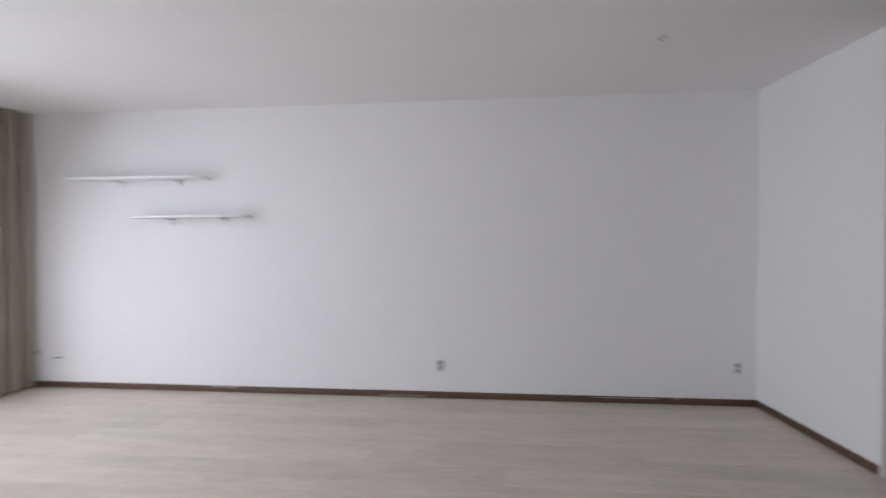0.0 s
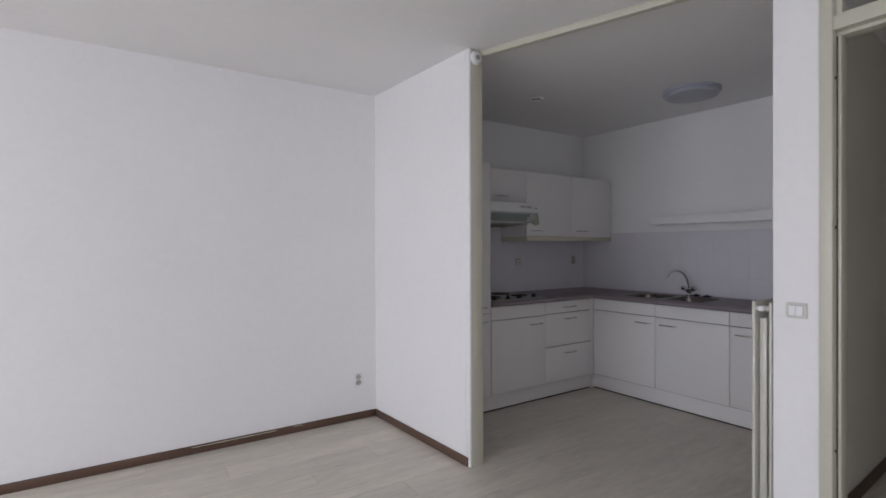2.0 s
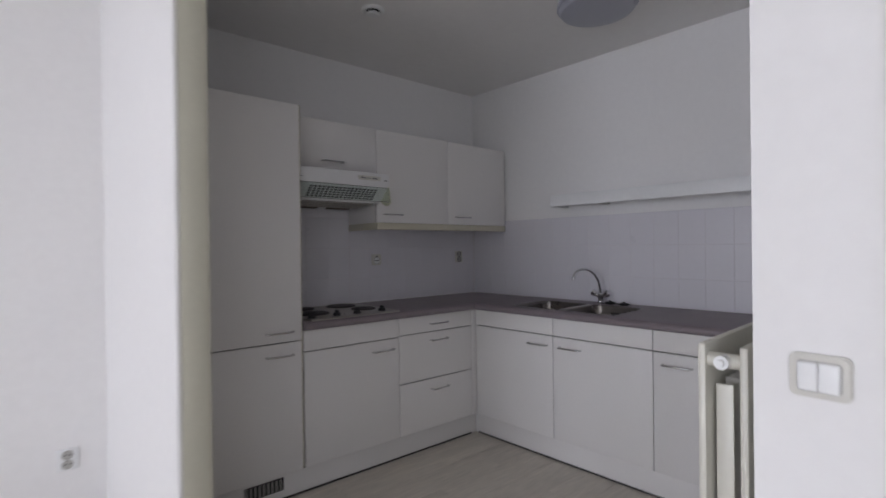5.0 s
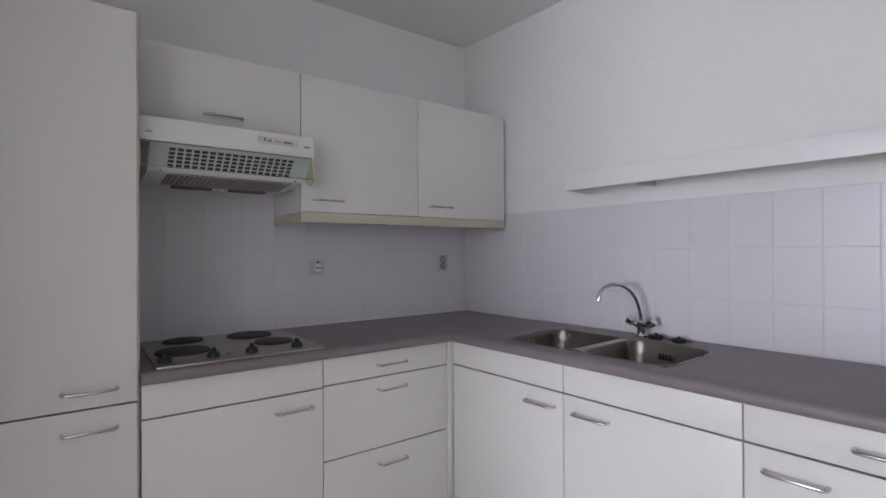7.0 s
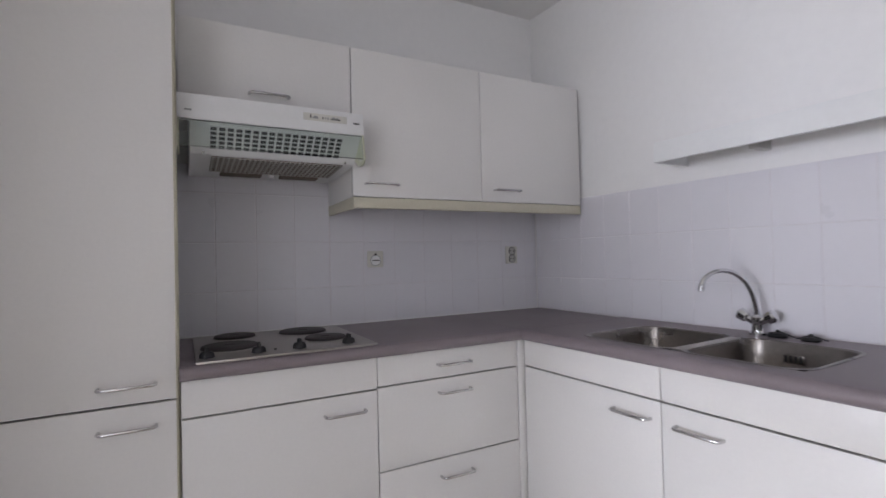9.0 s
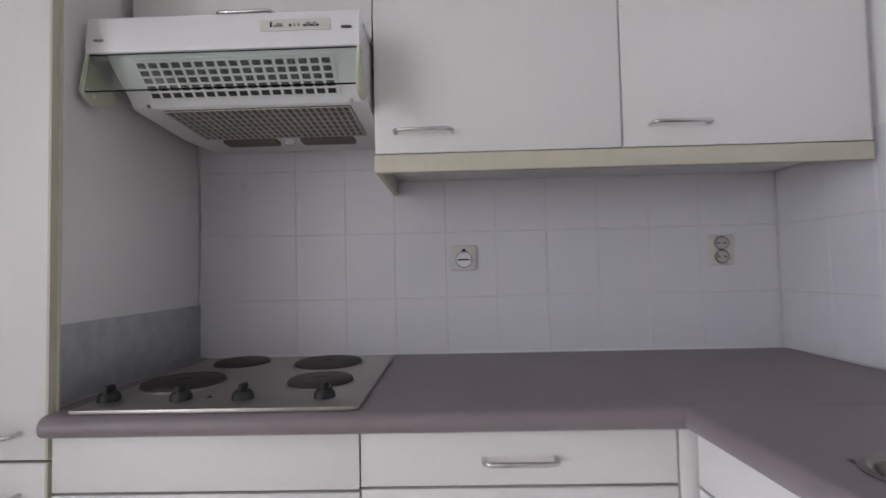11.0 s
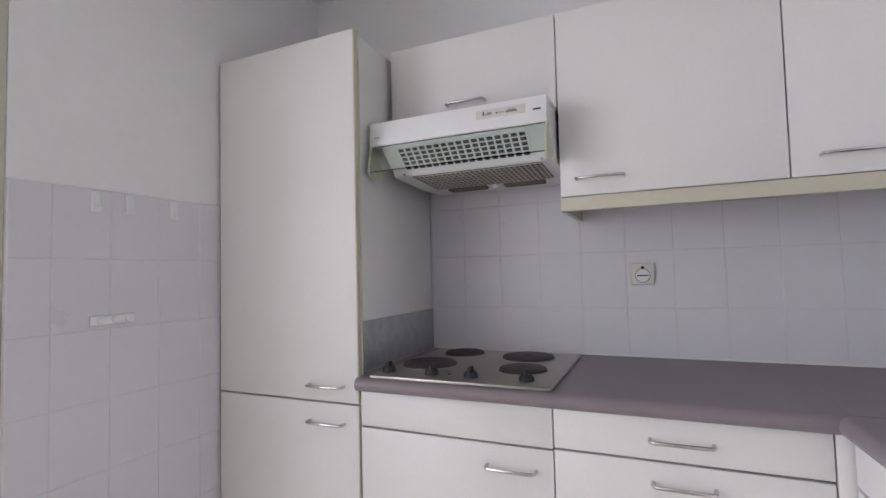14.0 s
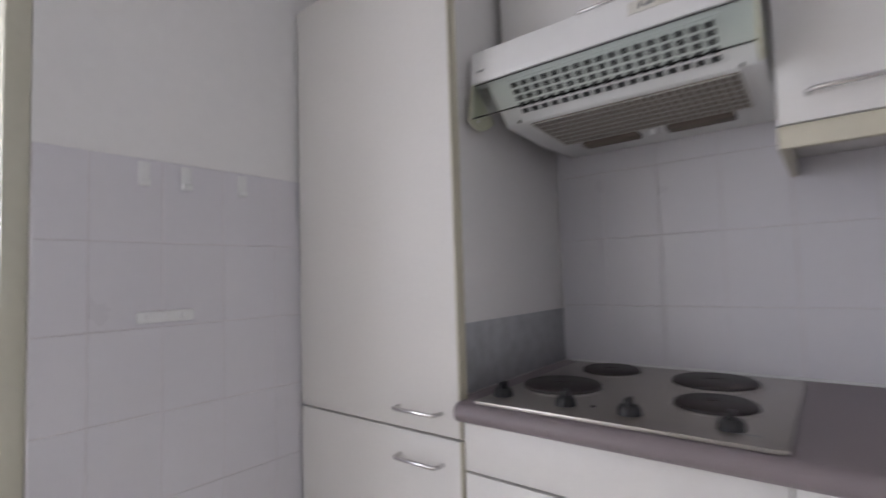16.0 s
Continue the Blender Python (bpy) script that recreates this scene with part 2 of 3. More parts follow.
# partition between kitchen and hall, and the switch wall with the hall doorway
DOOR_Y0, DOOR_Y1 = -3.83, -2.922
solid("wall_switch", merge(bm_box(SW_X, 0.50, -2.877, -2.712, 0, CEIL), bm_box(SW_X, 0.50, BACK_Y, DOOR_Y0 - 0.045, 0, CEIL)), M_WALL, "white wall with a light switch beside the hall doorway", "wall")
PART = pose(0.50, -2.712, 0, 0, 0, 3.2)
solid("wall_partition", bm_box(0.0, 2.19, -0.05, -0.02, 0, CEIL), M_HALL, "plain painted wall between kitchen and hall", "wall", m=PART)
# unseen white layer, added to bounce light onto the short tiled wall
solid("partition_bounce_face", bm_box(0.0, 2.19, -0.02, 0.0, 0, CEIL), M_WALL, "white layer on the partition's unseen kitchen face, added for bounce", "wall", m=PART)
solid("hall_baseboard", bm_box(0.02, 2.2, -0.064, -0.05, 0, 0.07, 0.003), M_BASE, "dark brown baseboard along the hall wall", "baseboard", m=PART)
solid("wall_hall_recess", bm_box(2.675, 2.685, -2.6, -1.2, 0, CEIL), M_HALL, "painted side wall of the hall recess", "wall")
solid("wall_hall_end", merge(bm_box(4.2, 4.3, -4.1, -1.2, 0, CEIL), bm_box(2.685, 4.2, -1.3, -1.2, 0, CEIL)), M_HALLD, "brownish end wall of the hall, dimness in its colour", "wall")
solid("hall_door_header", bm_box(4.17, 4.2, -4.0, -1.3, 2.23, CEIL - 0.002, 0.003), M_HALLB, "dark brown panel above the hall end", "trim")
solid("hall_end_baseboard", bm_box(4.18, 4.2, -4.0, -1.3, 0, 0.08, 0.003), M_BASE, "dark brown baseboard at the hall end", "baseboard")
solid("wall_hall_far", bm_box(0.50, 4.3, -4.1, -4.0, 0, CEIL), M_HALL, "painted far wall of the hall", "wall")

# wooden door frame with a fixed light above
frame_1 = thing("door_1", pose(SW_X, DOOR_Y1, 0), "cream painted wooden door frame with a glazed light above", "door frame", kind="structure")
part("jamb", merge(bm_box(-0.012, 0.10, 0.0, 0.045, 0, CEIL, 0.004), bm_box(0.03, 0.10, -0.014, 0.0, 0, 2.165, 0.002)), M_CREAM, frame_1)
part("jamb", merge(bm_box(-0.012, 0.10, DOOR_Y0 - DOOR_Y1 - 0.045, DOOR_Y0 - DOOR_Y1, 0, CEIL, 0.004), bm_box(0.03, 0.10, DOOR_Y0 - DOOR_Y1, DOOR_Y0 - DOOR_Y1 + 0.014, 0, 2.165, 0.002)), M_CREAM, frame_1)
part("transom", merge(bm_box(-0.010, 0.10, DOOR_Y0 - DOOR_Y1, 0.0, 2.18, 2.235, 0.004), bm_box(0.03, 0.10, DOOR_Y0 - DOOR_Y1, 0.0, 2.165, 2.18, 0.002)), M_CREAM, frame_1)
part("top_rail", bm_box(-0.010, 0.10, DOOR_Y0 - DOOR_Y1, 0.0, CEIL - 0.035, CEIL - 0.001, 0.003), M_CREAM, frame_1)
part("glazing_bead", merge(bm_box(0.02, 0.06, -0.02, 0.0, 2.235, CEIL - 0.035, 0.002), bm_box(0.02, 0.06, DOOR_Y0 - DOOR_Y1, -0.02, 2.235, 2.25, 0.002)), M_CREAM, frame_1)
pane = part("pane", bm_box(0.038, 0.043, DOOR_Y0 - DOOR_Y1, -0.001, 2.236, CEIL - 0.036), M_GLASS, frame_1)
pane.visible_shadow = False
for hz in (0.55, 1.42, 2.0):
    part("keeper_hole", moved(bm_lathe([(0, 0), (0.006, 0), (0.006, 0.003), (0, 0.003)], 12), pose(0.012, -0.001, hz, 90, 0, 0)), M_DARK, frame_1, "small black screw hole")
# thin dark strip draws the shadow line of the jamb's rebate
part("rebate_shade_strip", bm_box(0.027, 0.030, -0.0045, 0.0, 0.02, 2.165), M_GAP, frame_1, "dark strip painting the shade in the rebate")

# post at the end of the short wall and the rail under the ceiling
solid("post_trim", bm_box(STUB_X0 + 0.012, -0.022, STUB_END, STUB_END + 0.045, 0, CEIL - 0.001, 0.004), M_CREAM, "cream painted post closing the short wall", "trim")
solid("stub_end_corner", bm_box(STUB_X0, STUB_X0 + 0.012, STUB_END, STUB_END + 0.045, 0, CEIL - 0.001, 0.002), M_WALL, "white corner bead beside the cream post", "trim")
rail_a, rail_b = Vector((-0.03, STUB_END + 0.02, CEIL)), Vector((0.49, -2.712, CEIL))
rail_d = rail_b - rail_a
solid("ceiling_rail", bm_box(0, rail_d.length, -0.02, 0.02, -0.036, -0.001, 0.003), M_CREAM, "narrow cream rail under the ceiling across the opening", "trim",
      m=Matrix.Translation(rail_a) @ Matrix.Rotation(math.atan2(rail_d.y, rail_d.x), 4, "Z"))

# baseboards of the living room
solid("baseboard_living", bm_box(-6.9, STUB_C - 0.013, LIV_Y - 0.012, LIV_Y, 0, 0.055, 0.003), M_BASE, "dark brown wooden baseboard with worn edge", "baseboard")
solid("baseboard_stub", bm_box(-0.012, -0.0005, -1.15, 0.0, 0, 0.055, 0.003), M_BASE, "dark brown wooden baseboard along the short wall", "baseboard",
      m=pose(STUB_C, LIV_Y, 0, 0, 0, math.degrees(math.atan2(STUB_X0 - STUB_C, LIV_Y - STUB_END - 0.045))))


bl = bpy.data.objects["baseboard_living"]
for a, b, z in ((-1.52, -0.98, 0.043), (-0.86, -0.80, 0.046), (-4.86, -4.62, 0.044), (-3.3, -2.9, 0.012)):
    part("chip", bm_box(a, b, LIV_Y - 0.0135, LIV_Y - 0.0118, z, z + 0.004), M_CREAM, bl, "pale worn chip")


def window(name, m, width, z0, z1, lights):
    """Wooden window with fixed lights; local x along the wall, y outward."""
    w = thing(name, m, "assumed wide window with white painted wooden frame", "window", kind="structure")
    part("window_frame", merge(bm_box(0, width, 0.08, 0.15, z0, z0 + 0.07, 0.004), bm_box(0, width, 0.08, 0.15, z1 - 0.07, z1, 0.004),
                               *[bm_box(k * (width - 0.07) / lights, k * (width - 0.07) / lights + 0.07, 0.082, 0.148, z0 + 0.07, z1 - 0.07, 0.004) for k in range(lights + 1)]), M_PLASTW, w)
    part("window_sill", bm_box(0, width, -0.05, 0.08, z0 - 0.03, z0, 0.006), M_PLASTW, w)
    for k in range(lights):
        a = k * (width - 0.07) / lights + 0.07
        p = part("pane", bm_box(a, a + (width - 0.07) / lights - 0.07, 0.11, 0.116, z0 + 0.07, z1 - 0.07), M_GLASS, w)
        p.visible_shadow = False
    return w


window("window_1", pose(WIN_X, WIN_Y0, 0, 0, 0, 90), WIN_Y1 - WIN_Y0, WIN_Z0, WIN_Z1, 3)
# unseen second window, added to go with the fill lamp at the back
window("assumed_back_window", pose(-1.8, BACK_Y, 0, 0, 0, 180), 3.6, 0.45, 2.42, 3)


# ---- kitchen units ----
def handle(parent, x0, x1, z):
    """Bow handle on a front that lies in the plane y = 0 of its unit."""
    pts = [(x0, 0.0, z), (x0, -0.018, z), (x0 + 0.004, -0.026, z), (x0 + 0.012, -0.03, z), (x1 - 0.012, -0.03, z), (x1 - 0.004, -0.026, z), (x1, -0.018, z), (x1, 0.0, z)]
    return part("handle", bm_tube(pts, 0.0048, 10), M_HANDLE, parent, "slim satin chrome bow handle")


def front(unit, name, x0, x1, z0, z1, grip=None, label=""):
    g = 0.0019
    f = part(name, bm_box(x0 + g, x1 - g, 0.0, 0.018, z0 + g, z1 - g, 0.0014, 2), M_FRONT, unit, label)
    if grip:
        handle(f, *grip)
    return f


def base_unit(m, width, label, depth=0.56, top=0.858, bottom=0.14, group="base cabinets", body_top=None):
    u = thing("base_cabinet", m, label, "cabinet", group)
    part("body", bm_box(0.001, width - 0.001, 0.02, depth, bottom, body_top or top - 0.003), M_CARC, u)
    # dark sheet behind the fronts paints the shade in their gaps
    part("gap_shade_sheet", bm_box(0.003, width - 0.003, 0.0185, 0.0199, bottom, top - 0.004), M_GAP, u)
    return u


FY = -0.60
u = thing("tall_cabinet", pose(-0.006, FY, 0), "tall white two-door cabinet with cream edges", "cabinet")
part("body", bm_box(0.0, 0.581, 0.02, 0.59, 0.14, 2.025, 0.001), M_FRONT, u)
part("edge_strip", bm_box(0.588, 0.605, 0.0188, 0.0215, 0.14, 2.026), M_EDGE, u, "cream edge strip")
# gap shade of the tall doors, put in as a dark sheet
part("gap_shade_sheet", bm_box(0.002, 0.580, 0.0185, 0.0199, 0.145, 2.022), M_GAP, u)
f = front(u, "door", 0.0, 0.597, 0.810, 2.026, (0.410, 0.545, 0.863), "plain white upper door")
part("edge_band", bm_box(0.5955, 0.5995, 0.0005, 0.0185, 0.812, 2.024), M_EDGE, f, "cream edge band")
f = front(u, "door", 0.0, 0.597, 0.145, 0.808, (0.410, 0.545, 0.746), "plain white lower door")
part("edge_band", bm_box(0.5955, 0.5995, 0.0005, 0.0185, 0.147, 0.806), M_EDGE, f, "cream edge band")

u = base_unit(pose(0.60, FY, 0), 0.60, "white base cabinet under the electric hob")
front(u, "panel", 0, 0.60, 0.747, 0.857)
front(u, "door", 0, 0.60, 0.145, 0.745, (0.415, 0.552, 0.685))
u = base_unit(pose(1.20, FY, 0), 0.60, "white base cabinet with three drawers")
front(u, "drawer", 0, 0.60, 0.752, 0.857, (0.235, 0.372, 0.803))
front(u, "drawer", 0, 0.60, 0.458, 0.75, (0.238, 0.372, 0.70))
front(u, "drawer", 0, 0.60, 0.145, 0.456, (0.240, 0.374, 0.392))


def along_sink(x):
    return SINK @ pose(x, FY, 0)


u = thing("corner_filler", pose(1.802, FY, 0), "slim white corner post beside the drawers", "filler panel")
part("panel", bm_box(0.0, 0.046, 0.0, 0.018, 0.145, 0.857, 0.0015), M_FRONT, u)
u = base_unit(along_sink(0.576), 0.614, "white base cabinet under the sink by the corner", body_top=0.66)
front(u, "panel", 0, 0.614, 0.752, 0.857)
front(u, "door", 0, 0.614, 0.145, 0.75, (0.444, 0.579, 0.692))
u = base_unit(along_sink(1.19), 0.59, "white base cabinet under the tap", body_top=0.66)
front(u, "panel", 0, 0.59, 0.752, 0.857)
front(u, "door", 0, 0.59, 0.145, 0.75, (0.05, 0.185, 0.692))
u = base_unit(along_sink(1.78), 0.60, "white base cabinet with a drawer and a door")
front(u, "drawer", 0, 0.60, 0.752, 0.857, (0.235, 0.372, 0.803))
front(u, "door", 0, 0.60, 0.145, 0.75, (0.05, 0.187, 0.692))
u = thing("end_filler", along_sink(2.382), "white filler panel at the end of the worktop", "filler panel")
part("panel", bm_box(0.0, 0.2, 0.0, 0.018, 0.0, 0.857, 0.0015), M_FRONT, u)

# plinths
pl = thing("plinth", pose(0.0, -0.557, 0), "white plinth board below the hob cabinets", "plinth")
part("board", bm_box(0.0, 1.875, 0.0, 0.016, 0.0, 0.139, 0.001), M_FRONT, pl)
part("sealing_strip", bm_box(0.0, 1.82, -0.003, 0.0, 0.0, 0.010), M_GAP, pl, "dark sealing strip")
vent = part("vent", bm_box(0.305, 0.50, -0.004, 0.0, 0.05, 0.115, 0.001), M_BLACK, pl, "dark ventilation grille")
for k in range(9):
    part("slat", bm_box(0.311 + k * 0.0212, 0.317 + k * 0.0212, -0.0065, -0.003, 0.055, 0.11), M_FILTBAR, vent)
pl = thing("plinth", SINK @ pose(0.525, -0.557, 0), "white plinth board below the sink cabinets", "plinth")
part("board", bm_box(0.0, 2.055, 0.0, 0.016, 0.0, 0.139, 0.001), M_FRONT, pl)
part("sealing_strip", bm_box(0.026, 1.815, -0.003, 0.0, 0.0, 0.010), M_GAP, pl, "dark sealing strip")

# worktop: two legs with a rounded front edge; the sink leg leaves the bowls open
TOP, BOT, NOSE = 0.90, 0.858, -0.632
BOWL = ((0.84, 1.185), (1.215, 1.545))
BV0, BV1 = -0.545, -0.165


def nose_profile(back):
    pts = [(back, TOP), (back, BOT)]
    r = 0.021
    for k in range(9):
        a = radians(-90 - 180 * k / 8)
        pts.append((NOSE + r + r * math.cos(a), BOT + r + r * math.sin(a)))
    return pts


top_1 = thing("worktop", pose(0, 0, 0), "mauve-grey laminate worktop with rounded front edge", "worktop")
# the hob leg runs to the mitre with the sink leg
part("board", merge(bm_extrude_x(nose_profile(-0.001), 0.598, 1.83), bm_box(0.577, 0.598, -0.577, -0.001, BOT, TOP)), M_TOP, top_1)
leg = part("corner_board", bm_box(1.83, 2.398, NOSE + 0.02, -0.001, BOT, TOP), M_TOP, top_1)
for nm, bm in (("sink_leg_front", bm_extrude_x(nose_profile(BV0), 0.572, 2.585)), ("sink_leg_corner", bm_box(0.58, BOWL[0][0], BV0, -0.003, BOT, TOP)),
               ("sink_leg_end", bm_box(BOWL[1][1], 2.585, BV0, -0.001, BOT, TOP)), ("sink_leg_back", bm_box(BOWL[0][0], BOWL[1][1], BV1, -0.001, BOT, TOP))):
    part(nm, bm, M_TOP, top_1).matrix_basis = SINK @ pose(0, 0, -0.0008)
part("wall_seal", bm_box(0.60, 2.395, -0.012, -0.006, TOP, TOP + 0.006), M_PLASTW, top_1, "thin white sealant line")


# sink: two pressed bowls with a shared rim
def bm_bowl(x0, x1, y0, y1, depth, r=0.06):
    bm = bmesh.new()
    rings = []
    for inset, z, rad in ((-0.014, 0.0012, r + 0.012), (-0.004, 0.002, r + 0.004), (0.002, -0.002, r), (0.008, -0.03, r), (0.016, -depth + 0.03, r), (0.03, -depth + 0.008, r * 0.9), (0.055, -depth, r * 0.7)):
        rings.append([bm.verts.new((x, y, z)) for x, y in rounded(x0 + inset, x1 - inset, y0 + inset, y1 - inset, max(rad - max(inset, 0) * 0.3, 0.02))])
    n = len(rings[0])
    for a, b in zip(rings, rings[1:]):
        for k in range(n):
            bm.faces.new((a[k], a[(k + 1) % n], b[(k + 1) % n], b[k]))
    bm.faces.new(rings[-1])
    bmesh.ops.recalc_face_normals(bm, faces=bm.faces[:])
    bmesh.ops.solidify(bm, geom=bm.faces[:], thickness=0.001)
    return bm


sink = thing("kitchen_sink", SINK @ pose(0, 0, TOP), "double-bowl stainless steel sink set into the worktop", "sink")
for (a, b), d in zip(BOWL, (0.17, 0.19)):
    bowl = part("bowl", bm_bowl(a, b, BV0, BV1, d), M_BOWL, sink, "pressed stainless steel bowl")
    part("drain", moved(bm_lathe([(0, 0.002), (0.02, 0.002), (0.034, 0.005), (0.038, 0.001), (0.038, -0.003)], 24), pose((a + b) / 2, (BV0 + BV1) / 2, -d + 0.001)), M_CHROME, bowl, "chrome drain")
part("divider", bm_box(BOWL[0][1] - 0.004, BOWL[1][0] + 0.004, BV0 + 0.02, BV1 - 0.02, -0.006, 0.0018, 0.002), M_STEEL, sink)
ov = part("overflow", bm_box(1.335, 1.395, BV1 - 0.014, BV1 - 0.0115, -0.062, -0.035, 0.001), M_BOWL, sink)
for k in range(4):
    part("slot", bm_box(1.339 + k * 0.014, 1.347 + k * 0.014, BV1 - 0.0155, BV1 - 0.0138, -0.059, -0.038), M_DARK, ov)

tap = thing("mixer_tap", SINK @ pose(1.212, -0.075, TOP), "chrome two-handle mixer tap with curved spout", "tap")
part("body", merge(bm_lathe([(0, 0), (0.027, 0), (0.027, 0.008), (0.019, 0.014), (0.017, 0.04), (0.02, 0.046), (0.02, 0.062), (0.013, 0.07), (0, 0.07)], 24)), M_CHROME, tap)
ctrl = [(0.0, 0.06), (0.01, 0.09), (0.09, 0.15), (0.24, 0.195), (0.45, 0.222), (0.66, 0.228), (0.83, 0.219), (0.94, 0.202), (0.985, 0.182)]
spout = []
for k in range(len(ctrl) - 1):
    a, b, c, d = (Vector(ctrl[min(max(k + o, 0), len(ctrl) - 1)]) for o in (-1, 0, 1, 2))
    for f in (0, 0.33, 0.67):
        q = 0.5 * (2 * b + (c - a) * f + (2 * a - 5 * b + 4 * c - d) * f * f + (3 * b - a - 3 * c + d) * f ** 3)
        spout.append((-0.085 * q.x, -0.19 * q.x, q.y))
spout.append((-0.0845, -0.189, 0.179))
part("spout", bm_tube(spout, 0.0085, 14), M_CHROME, tap)
part("aerator", bm_tube([spout[-1], (spout[-1][0] - 0.001, spout[-1][1] - 0.003, spout[-1][2] - 0.02)], 0.0108, 14), M_CHROME, tap)
for sx in (-1, 1):
    knob = bm_lathe([(0, 0), (0.011, 0), (0.012, 0.02), (0.02, 0.026), (0.0225, 0.05), (0.018, 0.056), (0, 0.057)], 10)
    part("tap_handle", moved(knob, pose(sx * 0.012, -0.004, 0.045) @ Matrix.Rotation(radians(sx * 58), 4, "Y")), M_CHROME, tap, "faceted chrome turning handle")
plug = thing("sink_plug", SINK @ pose(1.33, -0.075, TOP), "black rubber sink plugs with chains behind the sink", "plug")
part("stopper", moved(bm_lathe([(0, 0), (0.028, 0), (0.031, 0.006), (0.026, 0.014), (0.006, 0.016), (0.006, 0.024), (0, 0.024)], 20), pose(-0.055, 0, 0)), M_BLACK, plug)
part("stopper", moved(bm_lathe([(0, 0), (0.026, 0), (0.03, 0.006), (0.024, 0.013), (0.006, 0.015), (0.006, 0.022), (0, 0.022)], 20), pose(0.045, -0.008, 0)), M_BLACK, plug)
part("chain", bm_tube([(-0.05, 0, 0.02), (-0.02, 0.01, 0.006), (0.01, -0.018, 0.005), (0.05, -0.02, 0.02), (0.09, 0.0, 0.004)], 0.0022, 6), M_BLACK, plug)

# hob
hob = thing("electric_hob", pose(0.64, -0.61, TOP), "built-in stainless steel hob with four black plates", "hob")
part("plate", bm_box(0, 0.562, 0, 0.55, 0.001, 0.009, 0.003), M_STEEL, hob)
part("front_trim", bm_box(0.004, 0.553, -0.0025, 0.003, 0.001, 0.0085, 0.001), M_STEEL, hob, "rolled steel front edge")
for x, y, r in ((0.108, 0.212, 0.092), (0.143, 0.445, 0.075), (0.395, 0.42, 0.092), (0.432, 0.205, 0.075)):
    ring = part("burner", moved(bm_lathe([(0, 0.008), (r * 0.2, 0.008), (r * 0.22, 0.0095), (r * 0.93, 0.0105), (r * 0.98, 0.008), (r, 0.002), (r, 0)], 40), pose(x, y, 0.0085)), M_IRON, hob, "black cast-iron hotplate")
    part("trim_ring", moved(bm_lathe([(r, 0), (r + 0.001, 0.003), (r + 0.006, 0.002), (r + 0.007, 0)], 40), pose(x, y, 0.0085)), M_STEEL, ring, "thin steel ring")
for x in (0.032, 0.182, 0.31, 0.478):
    k = part("knob", moved(merge(bm_lathe([(0, 0), (0.022, 0), (0.021, 0.010), (0.016, 0.017), (0, 0.019)], 20), bm_box(-0.006, 0.006, -0.015, 0.015, 0.014, 0.031, 0.004)), pose(x, 0.068, 0.009)), M_BLACK, hob, "black control knob")
part("pilot_light", moved(bm_lathe([(0, 0), (0.005, 0), (0.004, 0.003), (0, 0.004)], 12), pose(0.235, 0.08, 0.009)), M_IRON, hob)
part("maker_mark", bm_box(0.49, 0.52, 0.045, 0.051, 0.0088, 0.0095), M_GREYP, hob)
splash = thing("steel_splash_plate", pose(0.5755, -0.59, 0.902), "dull steel splash sheet on the tall cabinet side", "splash plate")
part("sheet", bm_box(0.0, 0.0015, 0.005, 0.588, 0.0, 0.165, 0.0004), M_DULL, splash)

# upper cabinets
UY = -0.37


def wall_unit(x0, width, z0, z1, label, grip):
    w = thing("wall_cabinet", pose(x0, UY, z0), label, "cabinet", "wall cabinets")
    part("body", bm_box(0.0005, width - 0.0005, 0.02, 0.368, 0.0, z1 - z0, 0.001), M_FRONT, w)
    # dark sheet standing in for shade round the door
    part("gap_shade_sheet", bm_box(0.002, width - 0.002, 0.0185, 0.0199, 0.002, z1 - z0 - 0.002), M_GAP, w)
    front(w, "door", 0, width, 0.0, z1 - z0, grip)
    return w


wall_unit(0.60, 0.60, 1.732, 2.036, "low white wall cabinet above the cooker hood", (0.225, 0.362, 0.064))
wall_unit(1.20, 0.60, 1.445, 2.036, "white wall cabinet with one door beside the hood", (0.052, 0.190, 0.052))
wall_unit(1.80, 0.592, 1.445, 2.036, "white wall cabinet with one door by the corner", (0.066, 0.204, 0.054))
lr = thing("light_rail", pose(1.20, UY, 1.40), "cream rail below the white wall cabinets", "trim")
part("front_board", bm_box(0.0, 1.19, -0.004, 0.016, 0.0, 0.044, 0.004), M_EDGE, lr)
part("end_board", bm_box(0.0, 0.016, 0.016, 0.365, 0.0, 0.044, 0.003), M_EDGE, lr)

# cooker hood
hood = thing("cooker_hood", pose(0.60, 0, 1.53), "white pull-out cooker hood under a wall cabinet", "cooker hood")
HX = 0.596
part("body", bm_extrude_x([(-0.004, 0.02), (-0.004, 0.2), (-0.49, 0.2), (-0.505, 0.119), (-0.425, 0.045), (-0.419, 0.034), (-0.412, 0.0285), (-0.20, 0.0145)], 0.035, HX - 0.004), M_HOOD, hood)
bandp = [(-0.37, 0.2), (-0.505, 0.2), (-0.515, 0.197), (-0.523, 0.13), (-0.520, 0.118), (-0.48, 0.118), (-0.48, 0.19), (-0.37, 0.19)]
part("front_band", bm_extrude_x(bandp, 0.0, HX), M_HOOD, hood, "white front band")
panel = part("control_panel", moved(bm_box(0.0, 0.152, -0.002, 0.002, 0.0, 0.026, 0.001), pose(0.382, -0.5210, 0.153, -6, 0, 0)), M_PLAST, hood, "ivory control strip with slide switches")
